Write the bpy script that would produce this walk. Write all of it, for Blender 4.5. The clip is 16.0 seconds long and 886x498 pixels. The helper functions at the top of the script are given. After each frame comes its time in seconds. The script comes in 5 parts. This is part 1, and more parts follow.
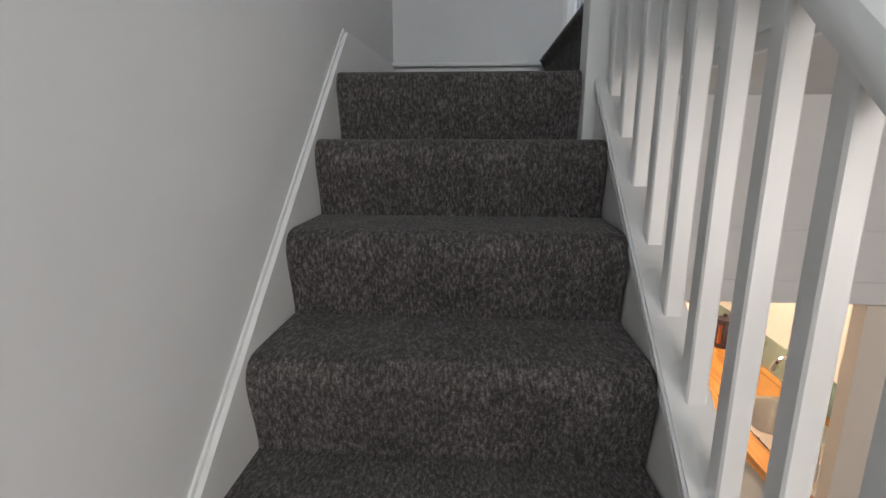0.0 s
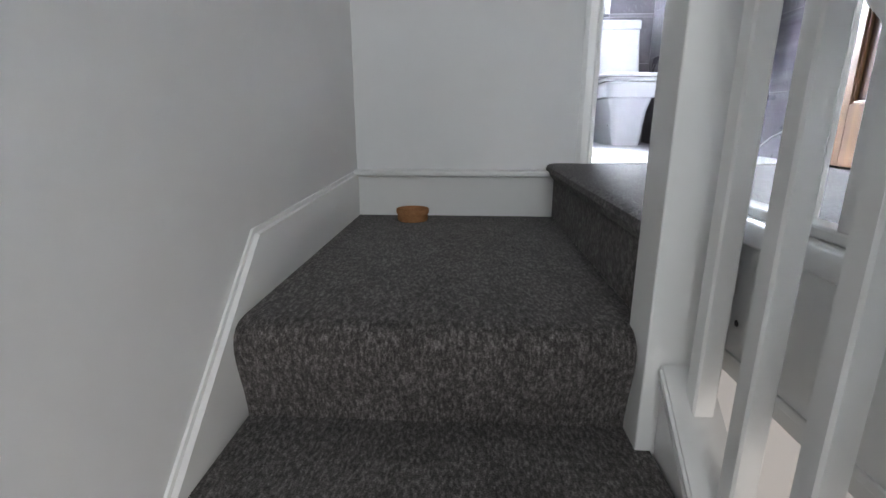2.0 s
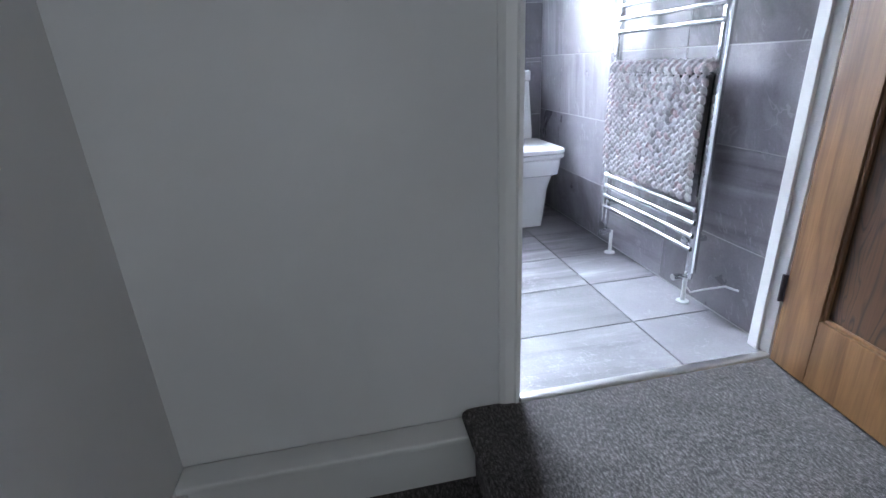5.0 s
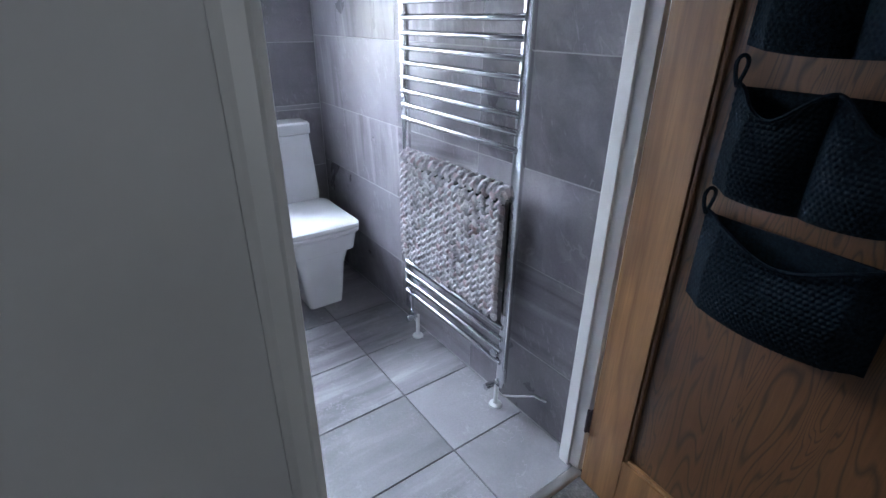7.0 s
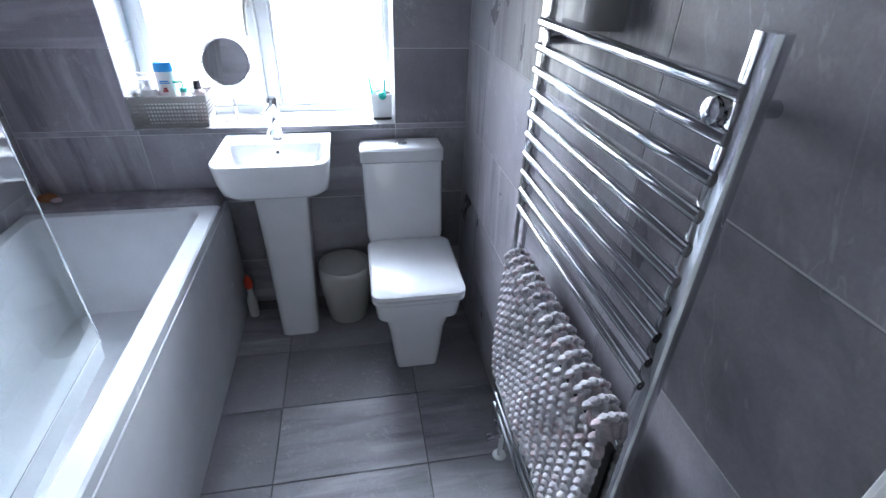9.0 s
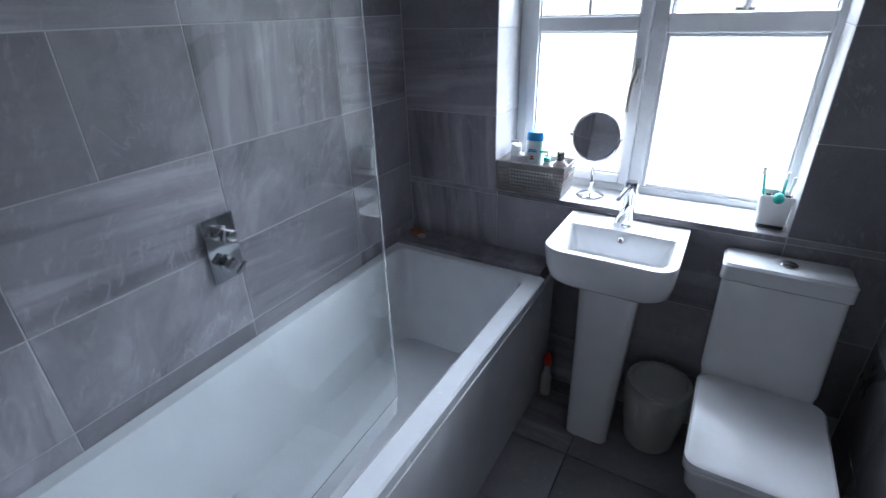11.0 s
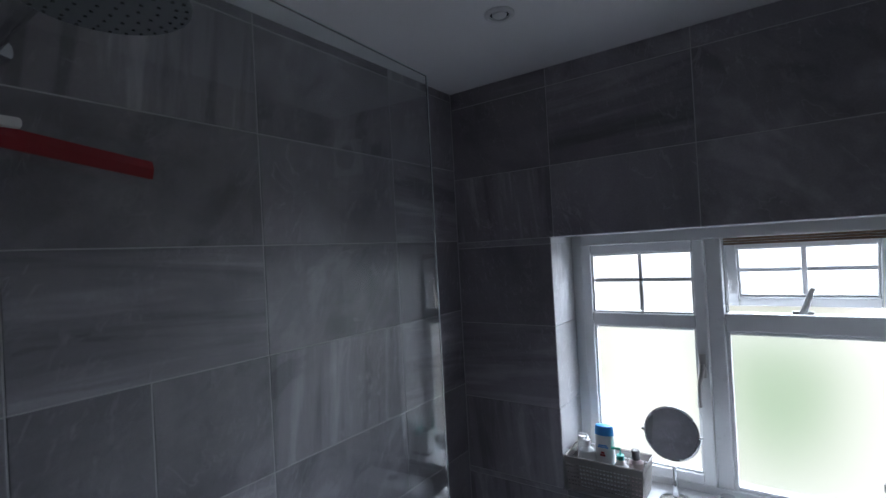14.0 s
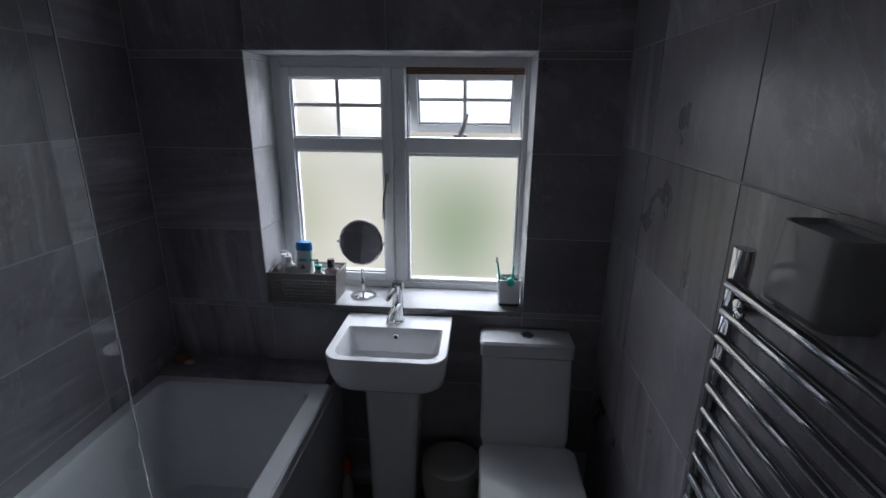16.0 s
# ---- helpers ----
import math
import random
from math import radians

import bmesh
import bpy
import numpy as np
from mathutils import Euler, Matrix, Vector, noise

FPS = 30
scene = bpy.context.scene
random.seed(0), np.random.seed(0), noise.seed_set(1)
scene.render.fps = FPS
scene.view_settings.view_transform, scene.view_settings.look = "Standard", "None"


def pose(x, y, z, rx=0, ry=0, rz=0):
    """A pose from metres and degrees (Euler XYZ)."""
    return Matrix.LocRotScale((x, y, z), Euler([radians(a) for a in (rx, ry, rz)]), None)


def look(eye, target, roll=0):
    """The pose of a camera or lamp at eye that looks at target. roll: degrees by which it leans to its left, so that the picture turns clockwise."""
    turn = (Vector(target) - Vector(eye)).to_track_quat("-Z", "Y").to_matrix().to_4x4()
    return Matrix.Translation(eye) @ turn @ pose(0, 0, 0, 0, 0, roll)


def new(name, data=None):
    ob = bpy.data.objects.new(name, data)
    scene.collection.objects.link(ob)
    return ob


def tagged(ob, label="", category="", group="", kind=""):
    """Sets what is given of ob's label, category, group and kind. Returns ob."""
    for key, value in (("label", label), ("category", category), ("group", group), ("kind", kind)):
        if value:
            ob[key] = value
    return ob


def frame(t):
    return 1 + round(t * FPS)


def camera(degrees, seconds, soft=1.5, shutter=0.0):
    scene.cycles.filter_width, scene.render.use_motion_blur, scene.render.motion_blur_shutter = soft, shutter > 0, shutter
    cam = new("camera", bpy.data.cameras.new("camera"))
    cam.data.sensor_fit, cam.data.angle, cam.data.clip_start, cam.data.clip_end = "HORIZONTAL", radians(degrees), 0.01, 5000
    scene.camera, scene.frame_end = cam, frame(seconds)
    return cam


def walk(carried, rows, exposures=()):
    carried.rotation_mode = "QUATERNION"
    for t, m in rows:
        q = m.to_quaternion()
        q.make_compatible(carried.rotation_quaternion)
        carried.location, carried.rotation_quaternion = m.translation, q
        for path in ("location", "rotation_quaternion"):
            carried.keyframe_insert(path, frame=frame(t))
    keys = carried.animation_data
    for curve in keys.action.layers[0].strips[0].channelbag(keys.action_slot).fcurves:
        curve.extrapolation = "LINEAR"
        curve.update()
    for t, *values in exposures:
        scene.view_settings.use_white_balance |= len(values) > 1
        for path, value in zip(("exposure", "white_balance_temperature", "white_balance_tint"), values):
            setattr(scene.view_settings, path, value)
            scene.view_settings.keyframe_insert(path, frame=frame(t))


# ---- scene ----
cam = camera(85.5, 16.0)
PATH = [
    (0, (0.009, -0.125, -0.403), (-0.128, 1.821, -0.845), 0.1),
    (0.5, (-0.01, 0.036, -0.277), (-0.128, 1.984, -0.711), 0.7),
    (0.7, (-0.013, 0.096, -0.208), (-0.088, 2.045, -0.651), 1.2),
    (1, (-0.004, 0.215, -0.139), (-0.078, 2.161, -0.593), 0.8),
    (1.5, (0.01, 0.381, 0.032), (-0.155, 2.325, -0.406), 0.9),
    (2, (0.007, 0.574, 0.158), (-0.092, 2.503, -0.36), 0.1),
    (2.5, (0.019, 0.744, 0.279), (-0.132, 2.666, -0.25), 0.9),
    (3, (0.005, 0.874, 0.431), (-0.127, 2.784, -0.147), 1.3),
    (3.5, (-0.012, 1.011, 0.534), (0.016, 2.928, -0.036), -0.5),
    (5.8, (0.112, 1.53, 1.106), (0.66, 3.291, 0.334), 0.7),
    (6, (0.109, 1.558, 1.146), (0.737, 3.296, 0.382), 1.7),
    (6.5, (0.187, 1.707, 1.233), (1.015, 3.328, 0.406), 1.0),
    (7, (0.286, 1.83, 1.331), (1.349, 3.29, 0.473), 0.7),
    (7.5, (0.41, 1.929, 1.368), (1.515, 3.325, 0.457), 0.5),
    (8, (0.634, 2.073, 1.441), (1.492, 3.648, 0.556), 0.5),
    (8.2, (0.696, 2.122, 1.482), (1.459, 3.699, 0.516), 1.5),
    (10.5, (0.915, 2.655, 1.602), (0.247, 4.198, 0.53), -1.8),
    (11, (0.784, 2.652, 1.622), (-0.142, 4.181, 0.726), -1.7),
    (11.5, (0.783, 2.664, 1.662), (-0.363, 4.157, 0.987), -2.4),
    (12, (0.707, 2.663, 1.752), (-0.467, 4.22, 1.31), -2.5),
    (12.5, (0.699, 2.665, 1.813), (-0.554, 4.21, 1.605), -2.5),
    (13, (0.692, 2.657, 1.848), (-0.568, 4.21, 1.869), -2.8),
    (13.5, (0.702, 2.669, 1.875), (-0.556, 4.223, 1.945), -3.0),
    (14, (0.71, 2.676, 1.863), (-0.451, 4.304, 1.88), -3.1),
    (14.5, (0.735, 2.689, 1.852), (-0.198, 4.454, 1.741), -3.1),
    (15, (0.78, 2.704, 1.831), (0.192, 4.6, 1.585), -2.1),
    (15.5, (0.837, 2.687, 1.793), (0.523, 4.624, 1.405), -0.5),
    (16, (0.838, 2.65, 1.73), (0.691, 4.557, 1.144), 0.6),
]
EXPOSURES = [(0, 2.4, 6500, 10), (1, 2.55, 6500, 10), (2, 2.7, 6450, 10), (3, 2.45, 6250, 10), (3.5, 2.3, 6200, 10), (6, 0.95, 6050, 10), (7, 0.68, 6050, 10), (8.2, 0.55, 6100, 10),
             (10.5, -0.6, 6080, 10), (11, -0.9, 6150, 10), (12, -1.65, 6300, 10), (12.5, -2.05, 6300, 10), (13.5, -2.05, 6300, 10), (14.5, -1.75, 6400, 10), (15.5, -2.3, 6550, 11), (16, -2.6, 6650, 12)]
walk(cam, [(t, look(eye, target, roll)) for t, eye, target, roll in PATH], EXPOSURES)

# ---- light ----
world = bpy.data.worlds.new("world")
scene.world = world
world.use_nodes = True
sky = world.node_tree.nodes.new("ShaderNodeTexSky")
sky.sky_type, sky.sun_disc, sky.sun_elevation, sky.sun_rotation = "NISHITA", False, radians(40), radians(200)
world.node_tree.nodes["Background"].inputs[1].default_value = 0.05
world.node_tree.links.new(sky.outputs[0], world.node_tree.nodes["Background"].inputs[0])


def area(name, at, target, w, h, power, colour=(1, 1, 1)):
    d = bpy.data.lights.new(name, "AREA")
    d.shape, d.size, d.size_y, d.energy, d.color = "RECTANGLE", w, h, power, colour
    ob = new(name, d)
    ob.matrix_world = look(at, target)
    return ob


area("bathroom_window_daylight", (0.80, 5.9, 2.4), (0.25, 3.9, 1.0), 2.6, 1.9, 1050, (0.76, 0.85, 1.0))
# Added light from behind the stairs; its source is unseen, no window is built.
area("stair_light_behind", (0.55, -2.2, 1.0), (0.35, 1.3, -0.2), 1.1, 1.2, 9.5, (0.94, 0.98, 1.0))
area("kitchen_lamp", (1.0, 2.9, -0.4), (1.4, 2.9, -1.9), 0.6, 0.6, 12.0, (1.0, 0.80, 0.62))
# Fill added to brighten the planked wall, without a built source.
area("downstairs_fill", (1.3, -1.2, -0.6), (1.0, 1.5, -0.9), 0.9, 0.9, 4.6, (1.0, 0.93, 0.88))


# ---- materials ----
def material(name, colour=(0.5, 0.5, 0.5), rough=0.5, metal=0.0):
    m = bpy.data.materials.new(name)
    m.use_nodes = True
    b = m.node_tree.nodes["Principled BSDF"]
    b.inputs["Base Color"].default_value = (*colour, 1)
    b.inputs["Roughness"].default_value = rough
    b.inputs["Metallic"].default_value = metal
    return m, m.node_tree.nodes, m.node_tree.links, b


def node(nodes, kind, **values):
    n = nodes.new(kind)
    for key, value in values.items():
        n.inputs[key.replace("_", " ")].default_value = value
    return n


def ramp(nodes, links, source, stops):
    r = nodes.new("ShaderNodeValToRGB")
    while len(r.color_ramp.elements) < len(stops):
        r.color_ramp.elements.new(0.5)
    for e, (at, c) in zip(r.color_ramp.elements, stops):
        e.position, e.color = at, (*c, 1)
    links.new(source, r.inputs[0])
    return r.outputs[0]


def mix(nodes, links, kind, fac, a, b):
    n = nodes.new("ShaderNodeMix")
    n.data_type, n.blend_type = "RGBA", kind
    for socket, v in ((n.inputs[0], fac), (n.inputs[6], a), (n.inputs[7], b)):
        if isinstance(v, (int, float)):
            socket.default_value = v
        elif isinstance(v, tuple):
            socket.default_value = (*v, 1)
        else:
            links.new(v, socket)
    return n.outputs[2]


def coords(nodes, links, scale=(1, 1, 1), randomised=False, kind="Object"):
    tc = nodes.new("ShaderNodeTexCoord")
    mp = nodes.new("ShaderNodeMapping")
    mp.inputs["Scale"].default_value = scale
    links.new(tc.outputs[kind], mp.inputs[0])
    if randomised:
        info = nodes.new("ShaderNodeObjectInfo")
        mul = nodes.new("ShaderNodeMath")
        mul.operation = "MULTIPLY"
        mul.inputs[1].default_value = 37.0
        links.new(info.outputs["Random"], mul.inputs[0])
        links.new(mul.outputs[0], mp.inputs["Location"])
        return mp.outputs[0], info.outputs["Random"]
    return mp.outputs[0], None


def bump(nodes, links, b, height, strength, distance=0.002):
    n = nodes.new("ShaderNodeBump")
    n.inputs["Strength"].default_value, n.inputs["Distance"].default_value = strength, distance
    links.new(height, n.inputs["Height"])
    links.new(n.outputs[0], b.inputs["Normal"])


def noise_tex(nodes, links, vec, scale, detail=4.0, rough=0.55, dist=0.0):
    n = node(nodes, "ShaderNodeTexNoise", Scale=scale, Detail=detail, Roughness=rough, Distortion=dist)
    links.new(vec, n.inputs["Vector"])
    return n.outputs["Fac"]


def painted(name, colour, rough, wear=0.05, grain=60):
    m, n, l, b = material(name, colour, rough)
    v, _ = coords(n, l)
    big = noise_tex(n, l, v, 1.7, 5)
    dark = tuple(c * (1 - 2 * wear) for c in colour)
    l.new(ramp(n, l, big, [(0.3, dark), (0.7, colour)]), b.inputs["Base Color"])
    fine = noise_tex(n, l, v, grain, 3)
    bump(n, l, b, fine, 0.12, 0.001)
    return m


WALL = painted("wall_paint", (0.70, 0.70, 0.70), 0.75, 0.03, 90)
CREAM = painted("kitchen_wall_paint", (0.74, 0.66, 0.58), 0.7, 0.03)
GLOSSW = painted("white_gloss_paint", (0.76, 0.76, 0.75), 0.32, 0.04, 25)
LOWER = painted("lower_floor_covering", (0.42, 0.40, 0.37), 0.6, 0.05)
CEIL = painted("ceiling_paint", (0.78, 0.78, 0.79), 0.8, 0.02)


def carpet_mat():
    m, n, l, b = material("carpet", rough=0.95)
    v, _ = coords(n, l, (1, 1, 1))
    vs, _ = coords(n, l, (165, 72, 72))
    tuft = noise_tex(n, l, vs, 1.0, 2.2, 0.6)
    fleck = noise_tex(n, l, v, 330, 2)
    blot = noise_tex(n, l, v, 14, 4, 0.6)
    base = ramp(n, l, tuft, [(0.30, (0.046, 0.043, 0.042)), (0.5, (0.090, 0.084, 0.082)), (0.70, (0.190, 0.180, 0.176))])
    c2 = ramp(n, l, fleck, [(0.35, (0.55, 0.53, 0.52)), (0.7, (1.32, 1.30, 1.29))])
    c3 = ramp(n, l, blot, [(0.3, (0.8, 0.8, 0.8)), (0.7, (1.15, 1.15, 1.15))])
    c = mix(n, l, "MULTIPLY", 1.0, mix(n, l, "MULTIPLY", 1.0, base, c2), c3)
    l.new(c, b.inputs["Base Color"])
    b.inputs["Sheen Weight"].default_value = 0.12
    b.inputs["Specular IOR Level"].default_value = 0.02
    bump(n, l, b, mix(n, l, "ADD", 0.5, tuft, fleck), 0.8, 0.003)
    return m


CARPET = carpet_mat()


def tile_mat(name, dark, light, axes, style="", gloss=(0.27, 0.40)):
    """Grey stone-look porcelain: each tile is cloudy, streaked along its height or slanted, or veined."""
    m, n, l, b = material(name, rough=0.36)
    v, rnd = coords(n, l, (1, 1, 1), True)
    cloud = noise_tex(n, l, v, 2.2, 5, 0.55, 0.8)
    c = ramp(n, l, cloud, [(0.3, dark), (0.7, light)])

    def pick(k, lo, hi):
        if style:
            return {7.3: 1.0 if style in ("upright", "level") else 0.12, 13.1: 1.0 if style == "slanted" else 0.0, 5.7: 0.35 if style == "cloudy" else 0.0}[k]
        a = n.new("ShaderNodeMath")
        a.operation = "MULTIPLY"
        a.inputs[1].default_value = k
        l.new(rnd, a.inputs[0])
        f = n.new("ShaderNodeMath")
        f.operation = "FRACT"
        l.new(a.outputs[0], f.inputs[0])
        r = n.new("ShaderNodeMapRange")
        r.inputs["From Min"].default_value, r.inputs["From Max"].default_value = lo, hi
        l.new(f.outputs[0], r.inputs[0])
        return r.outputs[0]

    def turned(rot, scale):
        turn = n.new("ShaderNodeMapping")
        turn.inputs["Rotation"].default_value = rot
        st = n.new("ShaderNodeMapping")
        st.inputs["Scale"].default_value = scale
        l.new(v, turn.inputs[0])
        l.new(turn.outputs[0], st.inputs[0])
        return st.outputs[0]

    def streaks(c, rot, scale, amount, fac):
        s_ = noise_tex(n, l, turned(rot, scale), 1.0, 3, 0.55, 0.35)
        band = ramp(n, l, s_, [(0.34, (1 - amount,) * 3), (0.47, (1, 1, 1)), (0.55, (1, 1, 1)), (0.66, (1 + 1.2 * amount,) * 3)])
        return s_, mix(n, l, "MULTIPLY", fac, c, band)
    streak, c = streaks(c, (0.10, 0.08, 0.0) if style != "level" else (0.06, 0.05, 0.0), axes, 0.34, pick(7.3, 0.5, 0.75))
    s2, c = streaks(c, (0.75, 0.65, 0.0), tuple(a * 0.5 for a in axes), 0.26, pick(13.1, 0.5, 0.8))
    s3, c = streaks(c, (1.45, 1.4, 0.0), tuple(a * 0.35 for a in axes), 0.22, pick(5.7, 0.6, 0.8))

    def cracks(c, vec, scale, dist, width, lo, colour, amount):
        vein = noise_tex(n, l, vec, scale, 4, 0.6, dist)
        line = ramp(n, l, vec_line(vein), [(0.0, (1, 1, 1)), (width, (0, 0, 0))])
        gate = ramp(n, l, noise_tex(n, l, vec, scale * 1.7, 3), [(lo - (0.08 if style == "slanted" else 0), (0, 0, 0)), (lo + 0.1, (1, 1, 1))])
        mask = mix(n, l, "MULTIPLY", 1.0, mix(n, l, "MULTIPLY", 1.0, line, gate), (amount,) * 3)
        return mask, mix(n, l, "MIX", mask, c, colour)

    def vec_line(vein):
        d_ = n.new("ShaderNodeMath")
        d_.operation = "SUBTRACT"
        d_.inputs[1].default_value = 0.5
        l.new(vein, d_.inputs[0])
        a_ = n.new("ShaderNodeMath")
        a_.operation = "ABSOLUTE"
        l.new(d_.outputs[0], a_.inputs[0])
        return a_.outputs[0]
    slant = turned((0.5, 0.4, 0.2), (2.2, 2.2, 0.8))
    _, c = cracks(c, slant, 1.5, 1.0, 0.008, 0.52, tuple(x * 0.45 for x in dark), 0.05)
    _, c = cracks(c, slant, 2.6, 0.7, 0.010, 0.50, tuple(x * 1.5 for x in light), 0.34)
    scuff = noise_tex(n, l, turned((0.4, 0.3, 0.1), (60, 60, 12)), 1.0, 3, 0.6, 0.6)
    place = ramp(n, l, noise_tex(n, l, v, 3.4, 3), [(0.48, (0, 0, 0)), (0.60, (1, 1, 1))])
    marks = mix(n, l, "MULTIPLY", 1.0, ramp(n, l, scuff, [(0.56, (0, 0, 0)), (0.64, (0.7, 0.7, 0.7))]), place)
    c = mix(n, l, "MIX", mix(n, l, "MULTIPLY", 1.0, marks, (0.45, 0.45, 0.45)), c, tuple(x * 1.45 for x in light))
    grain = noise_tex(n, l, v, 150, 3)
    c = mix(n, l, "MULTIPLY", 1.0, c, ramp(n, l, grain, [(0.3, (0.93, 0.93, 0.93)), (0.7, (1.06, 1.06, 1.06))]))
    tone = n.new("ShaderNodeMapRange")
    tone.inputs["To Min"].default_value, tone.inputs["To Max"].default_value = 0.80, 1.20
    l.new(rnd, tone.inputs[0])
    c = mix(n, l, "MULTIPLY", 1.0, c, tone.outputs[0])
    l.new(c, b.inputs["Base Color"])
    r = ramp(n, l, cloud, [(0.3, (gloss[0],) * 3), (0.7, (gloss[1],) * 3)])
    l.new(r, b.inputs["Roughness"])
    bump(n, l, b, scuff, 0.10, 0.0015)
    return m


TILE = tile_mat("wall_tile", (0.205, 0.194, 0.214), (0.330, 0.314, 0.342), (15, 15, 0.9))
STYLES = {
    "v": tile_mat("wall_tile_upright_grain", (0.225, 0.213, 0.232), (0.345, 0.328, 0.355), (17, 17, 0.5), "upright"),
    "h": tile_mat("wall_tile_level_grain", (0.205, 0.194, 0.214), (0.320, 0.304, 0.332), (1.1, 1.1, 15), "level"),
    "s": tile_mat("wall_tile_slanted_grain", (0.195, 0.185, 0.204), (0.345, 0.328, 0.355), (15, 15, 0.9), "slanted"),
    "m": tile_mat("wall_tile_cloudy", (0.190, 0.180, 0.198), (0.330, 0.314, 0.342), (15, 15, 0.9), "cloudy"),
}
FTILE = tile_mat("floor_tile", (0.190, 0.184, 0.196), (0.295, 0.284, 0.300), (2, 14, 2), "", (0.48, 0.62))
GROUT, *_ = material("grout", (0.50, 0.49, 0.50), 0.9)
FGROUT, *_ = material("floor_grout", (0.10, 0.10, 0.10), 0.9)
STILE = tile_mat("sill_tile", (0.36, 0.36, 0.37), (0.52, 0.52, 0.53), (8, 8, 2))


def glazed(name, colour, rough=0.08):
    m, n, l, b = material(name, colour, rough)
    v, _ = coords(n, l)
    smear = noise_tex(n, l, v, 9, 5)
    l.new(ramp(n, l, smear, [(0.3, (rough,) * 3), (0.75, (rough * 2.4,) * 3)]), b.inputs["Roughness"])
    l.new(ramp(n, l, smear, [(0.25, tuple(c * 0.94 for c in colour)), (0.6, colour)]), b.inputs["Base Color"])
    b.inputs["Coat Weight"].default_value = 0.4
    return m


CERAMIC = glazed("white_ceramic", (0.76, 0.77, 0.78))
ACRYLIC = glazed("bath_acrylic", (0.74, 0.76, 0.78), 0.12)
UPVC = glazed("window_frame_plastic", (0.76, 0.77, 0.78), 0.25)
PLASTIC = glazed("grey_bin_plastic", (0.46, 0.45, 0.42), 0.35)
SMOKE = glazed("smoked_grey_plastic", (0.36, 0.357, 0.35), 0.5)
BASKET = glazed("basket_plastic", (0.25, 0.235, 0.225), 0.45)
WHITEP = glazed("white_plastic", (0.72, 0.73, 0.73), 0.3)
TEAL = glazed("teal_plastic", (0.02, 0.42, 0.34), 0.3)
BLUE = glazed("blue_plastic", (0.01, 0.25, 0.62), 0.3)
RED = glazed("red_rubber", (0.28, 0.012, 0.016), 0.45)
ORANGE = glazed("orange_red_plastic", (0.75, 0.06, 0.015), 0.3)
DARKP = glazed("dark_plastic", (0.03, 0.02, 0.03), 0.3)
PINK = glazed("pale_pink_plastic", (0.62, 0.5, 0.5), 0.35)
# Dark grey plastic parts, and the shade between the knitted mat's loops.
GREYD = glazed("dark_grey_plastic_and_gap_shade", (0.05, 0.06, 0.06), 0.4)
SPLASH = glazed("green_splashback", (0.22, 0.30, 0.25), 0.25)


def chrome_mat(name, rough, colour=(0.78, 0.79, 0.81)):
    m, n, l, b = material(name, colour, rough, 1.0)
    v, _ = coords(n, l)
    l.new(ramp(n, l, noise_tex(n, l, v, 14, 5), [(0.4, (rough,) * 3), (0.85, (rough + 0.05,) * 3)]), b.inputs["Roughness"])
    return m


CHROME = chrome_mat("chrome", 0.05, (0.66, 0.67, 0.69))
STEEL = chrome_mat("brushed_steel", 0.28, (0.6, 0.59, 0.57))
COPPER = chrome_mat("copper_metal", 0.3, (0.55, 0.25, 0.14))
MIRROR, *_ = material("mirror_glass", (0.62, 0.63, 0.63), 0.02, 1.0)
GREYM = chrome_mat("shower_plate", 0.3, (0.35, 0.38, 0.40))


def glass_mat():
    m, n, l, b = material("clear_glass", (0.93, 0.97, 0.96), 0.02)
    b.inputs["Transmission Weight"].default_value = 1.0
    b.inputs["IOR"].default_value = 1.45
    return m


GLASS = glass_mat()
SEAL, *_ = material("translucent_seal", (0.62, 0.66, 0.68), 0.35)
# Pale colour in place of the bright line of light on the glass edge.
GEDGE, *_ = material("bright_glass_edge", (0.62, 0.70, 0.70), 0.15)


def frosted_mat():
    m, n, l, b = material("frosted_glass", (0.95, 0.97, 0.96), 0.42)
    b.inputs["Transmission Weight"].default_value = 1.0
    b.inputs["IOR"].default_value = 1.25
    v, _ = coords(n, l)
    bump(n, l, b, noise_tex(n, l, v, 120, 3), 0.3, 0.001)
    return m


FROST = frosted_mat()


def pine_mat(name, dark, light, stretch, ply=False):
    m, n, l, b = material(name, rough=0.42)
    v, _ = coords(n, l, stretch)
    warp = noise_tex(n, l, v, 1.4 if ply else 1.0, 2.5 if ply else 4, 0.5, 0.8)
    w = n.new("ShaderNodeMath")
    w.operation = "MULTIPLY"
    w.inputs[1].default_value = 44.0 if ply else 9.0
    l.new(warp, w.inputs[0])
    f = n.new("ShaderNodeMath")
    f.operation = "PINGPONG"
    f.inputs[1].default_value = 1.0
    l.new(w.outputs[0], f.inputs[0])
    c = ramp(n, l, f.outputs[0], [(0.0, dark), (0.45 if ply else 0.6, light), (1.0, tuple(x * 0.93 for x in light))])
    fibre_v, _ = coords(n, l, (220, 220, 8))
    fibre = noise_tex(n, l, fibre_v, 1.0, 3)
    c = mix(n, l, "MULTIPLY", 1.0, c, ramp(n, l, fibre, [(0.3, (0.82, 0.8, 0.78)), (0.7, (1.1, 1.1, 1.1))]))
    blot = noise_tex(n, l, coords(n, l)[0], 3, 3)
    c = mix(n, l, "MULTIPLY", 1.0, c, ramp(n, l, blot, [(0.3, (0.8, 0.78, 0.75)), (0.7, (1.1, 1.1, 1.1))]))
    l.new(c, b.inputs["Base Color"])
    bump(n, l, b, f.outputs[0], 0.12, 0.001)
    return m


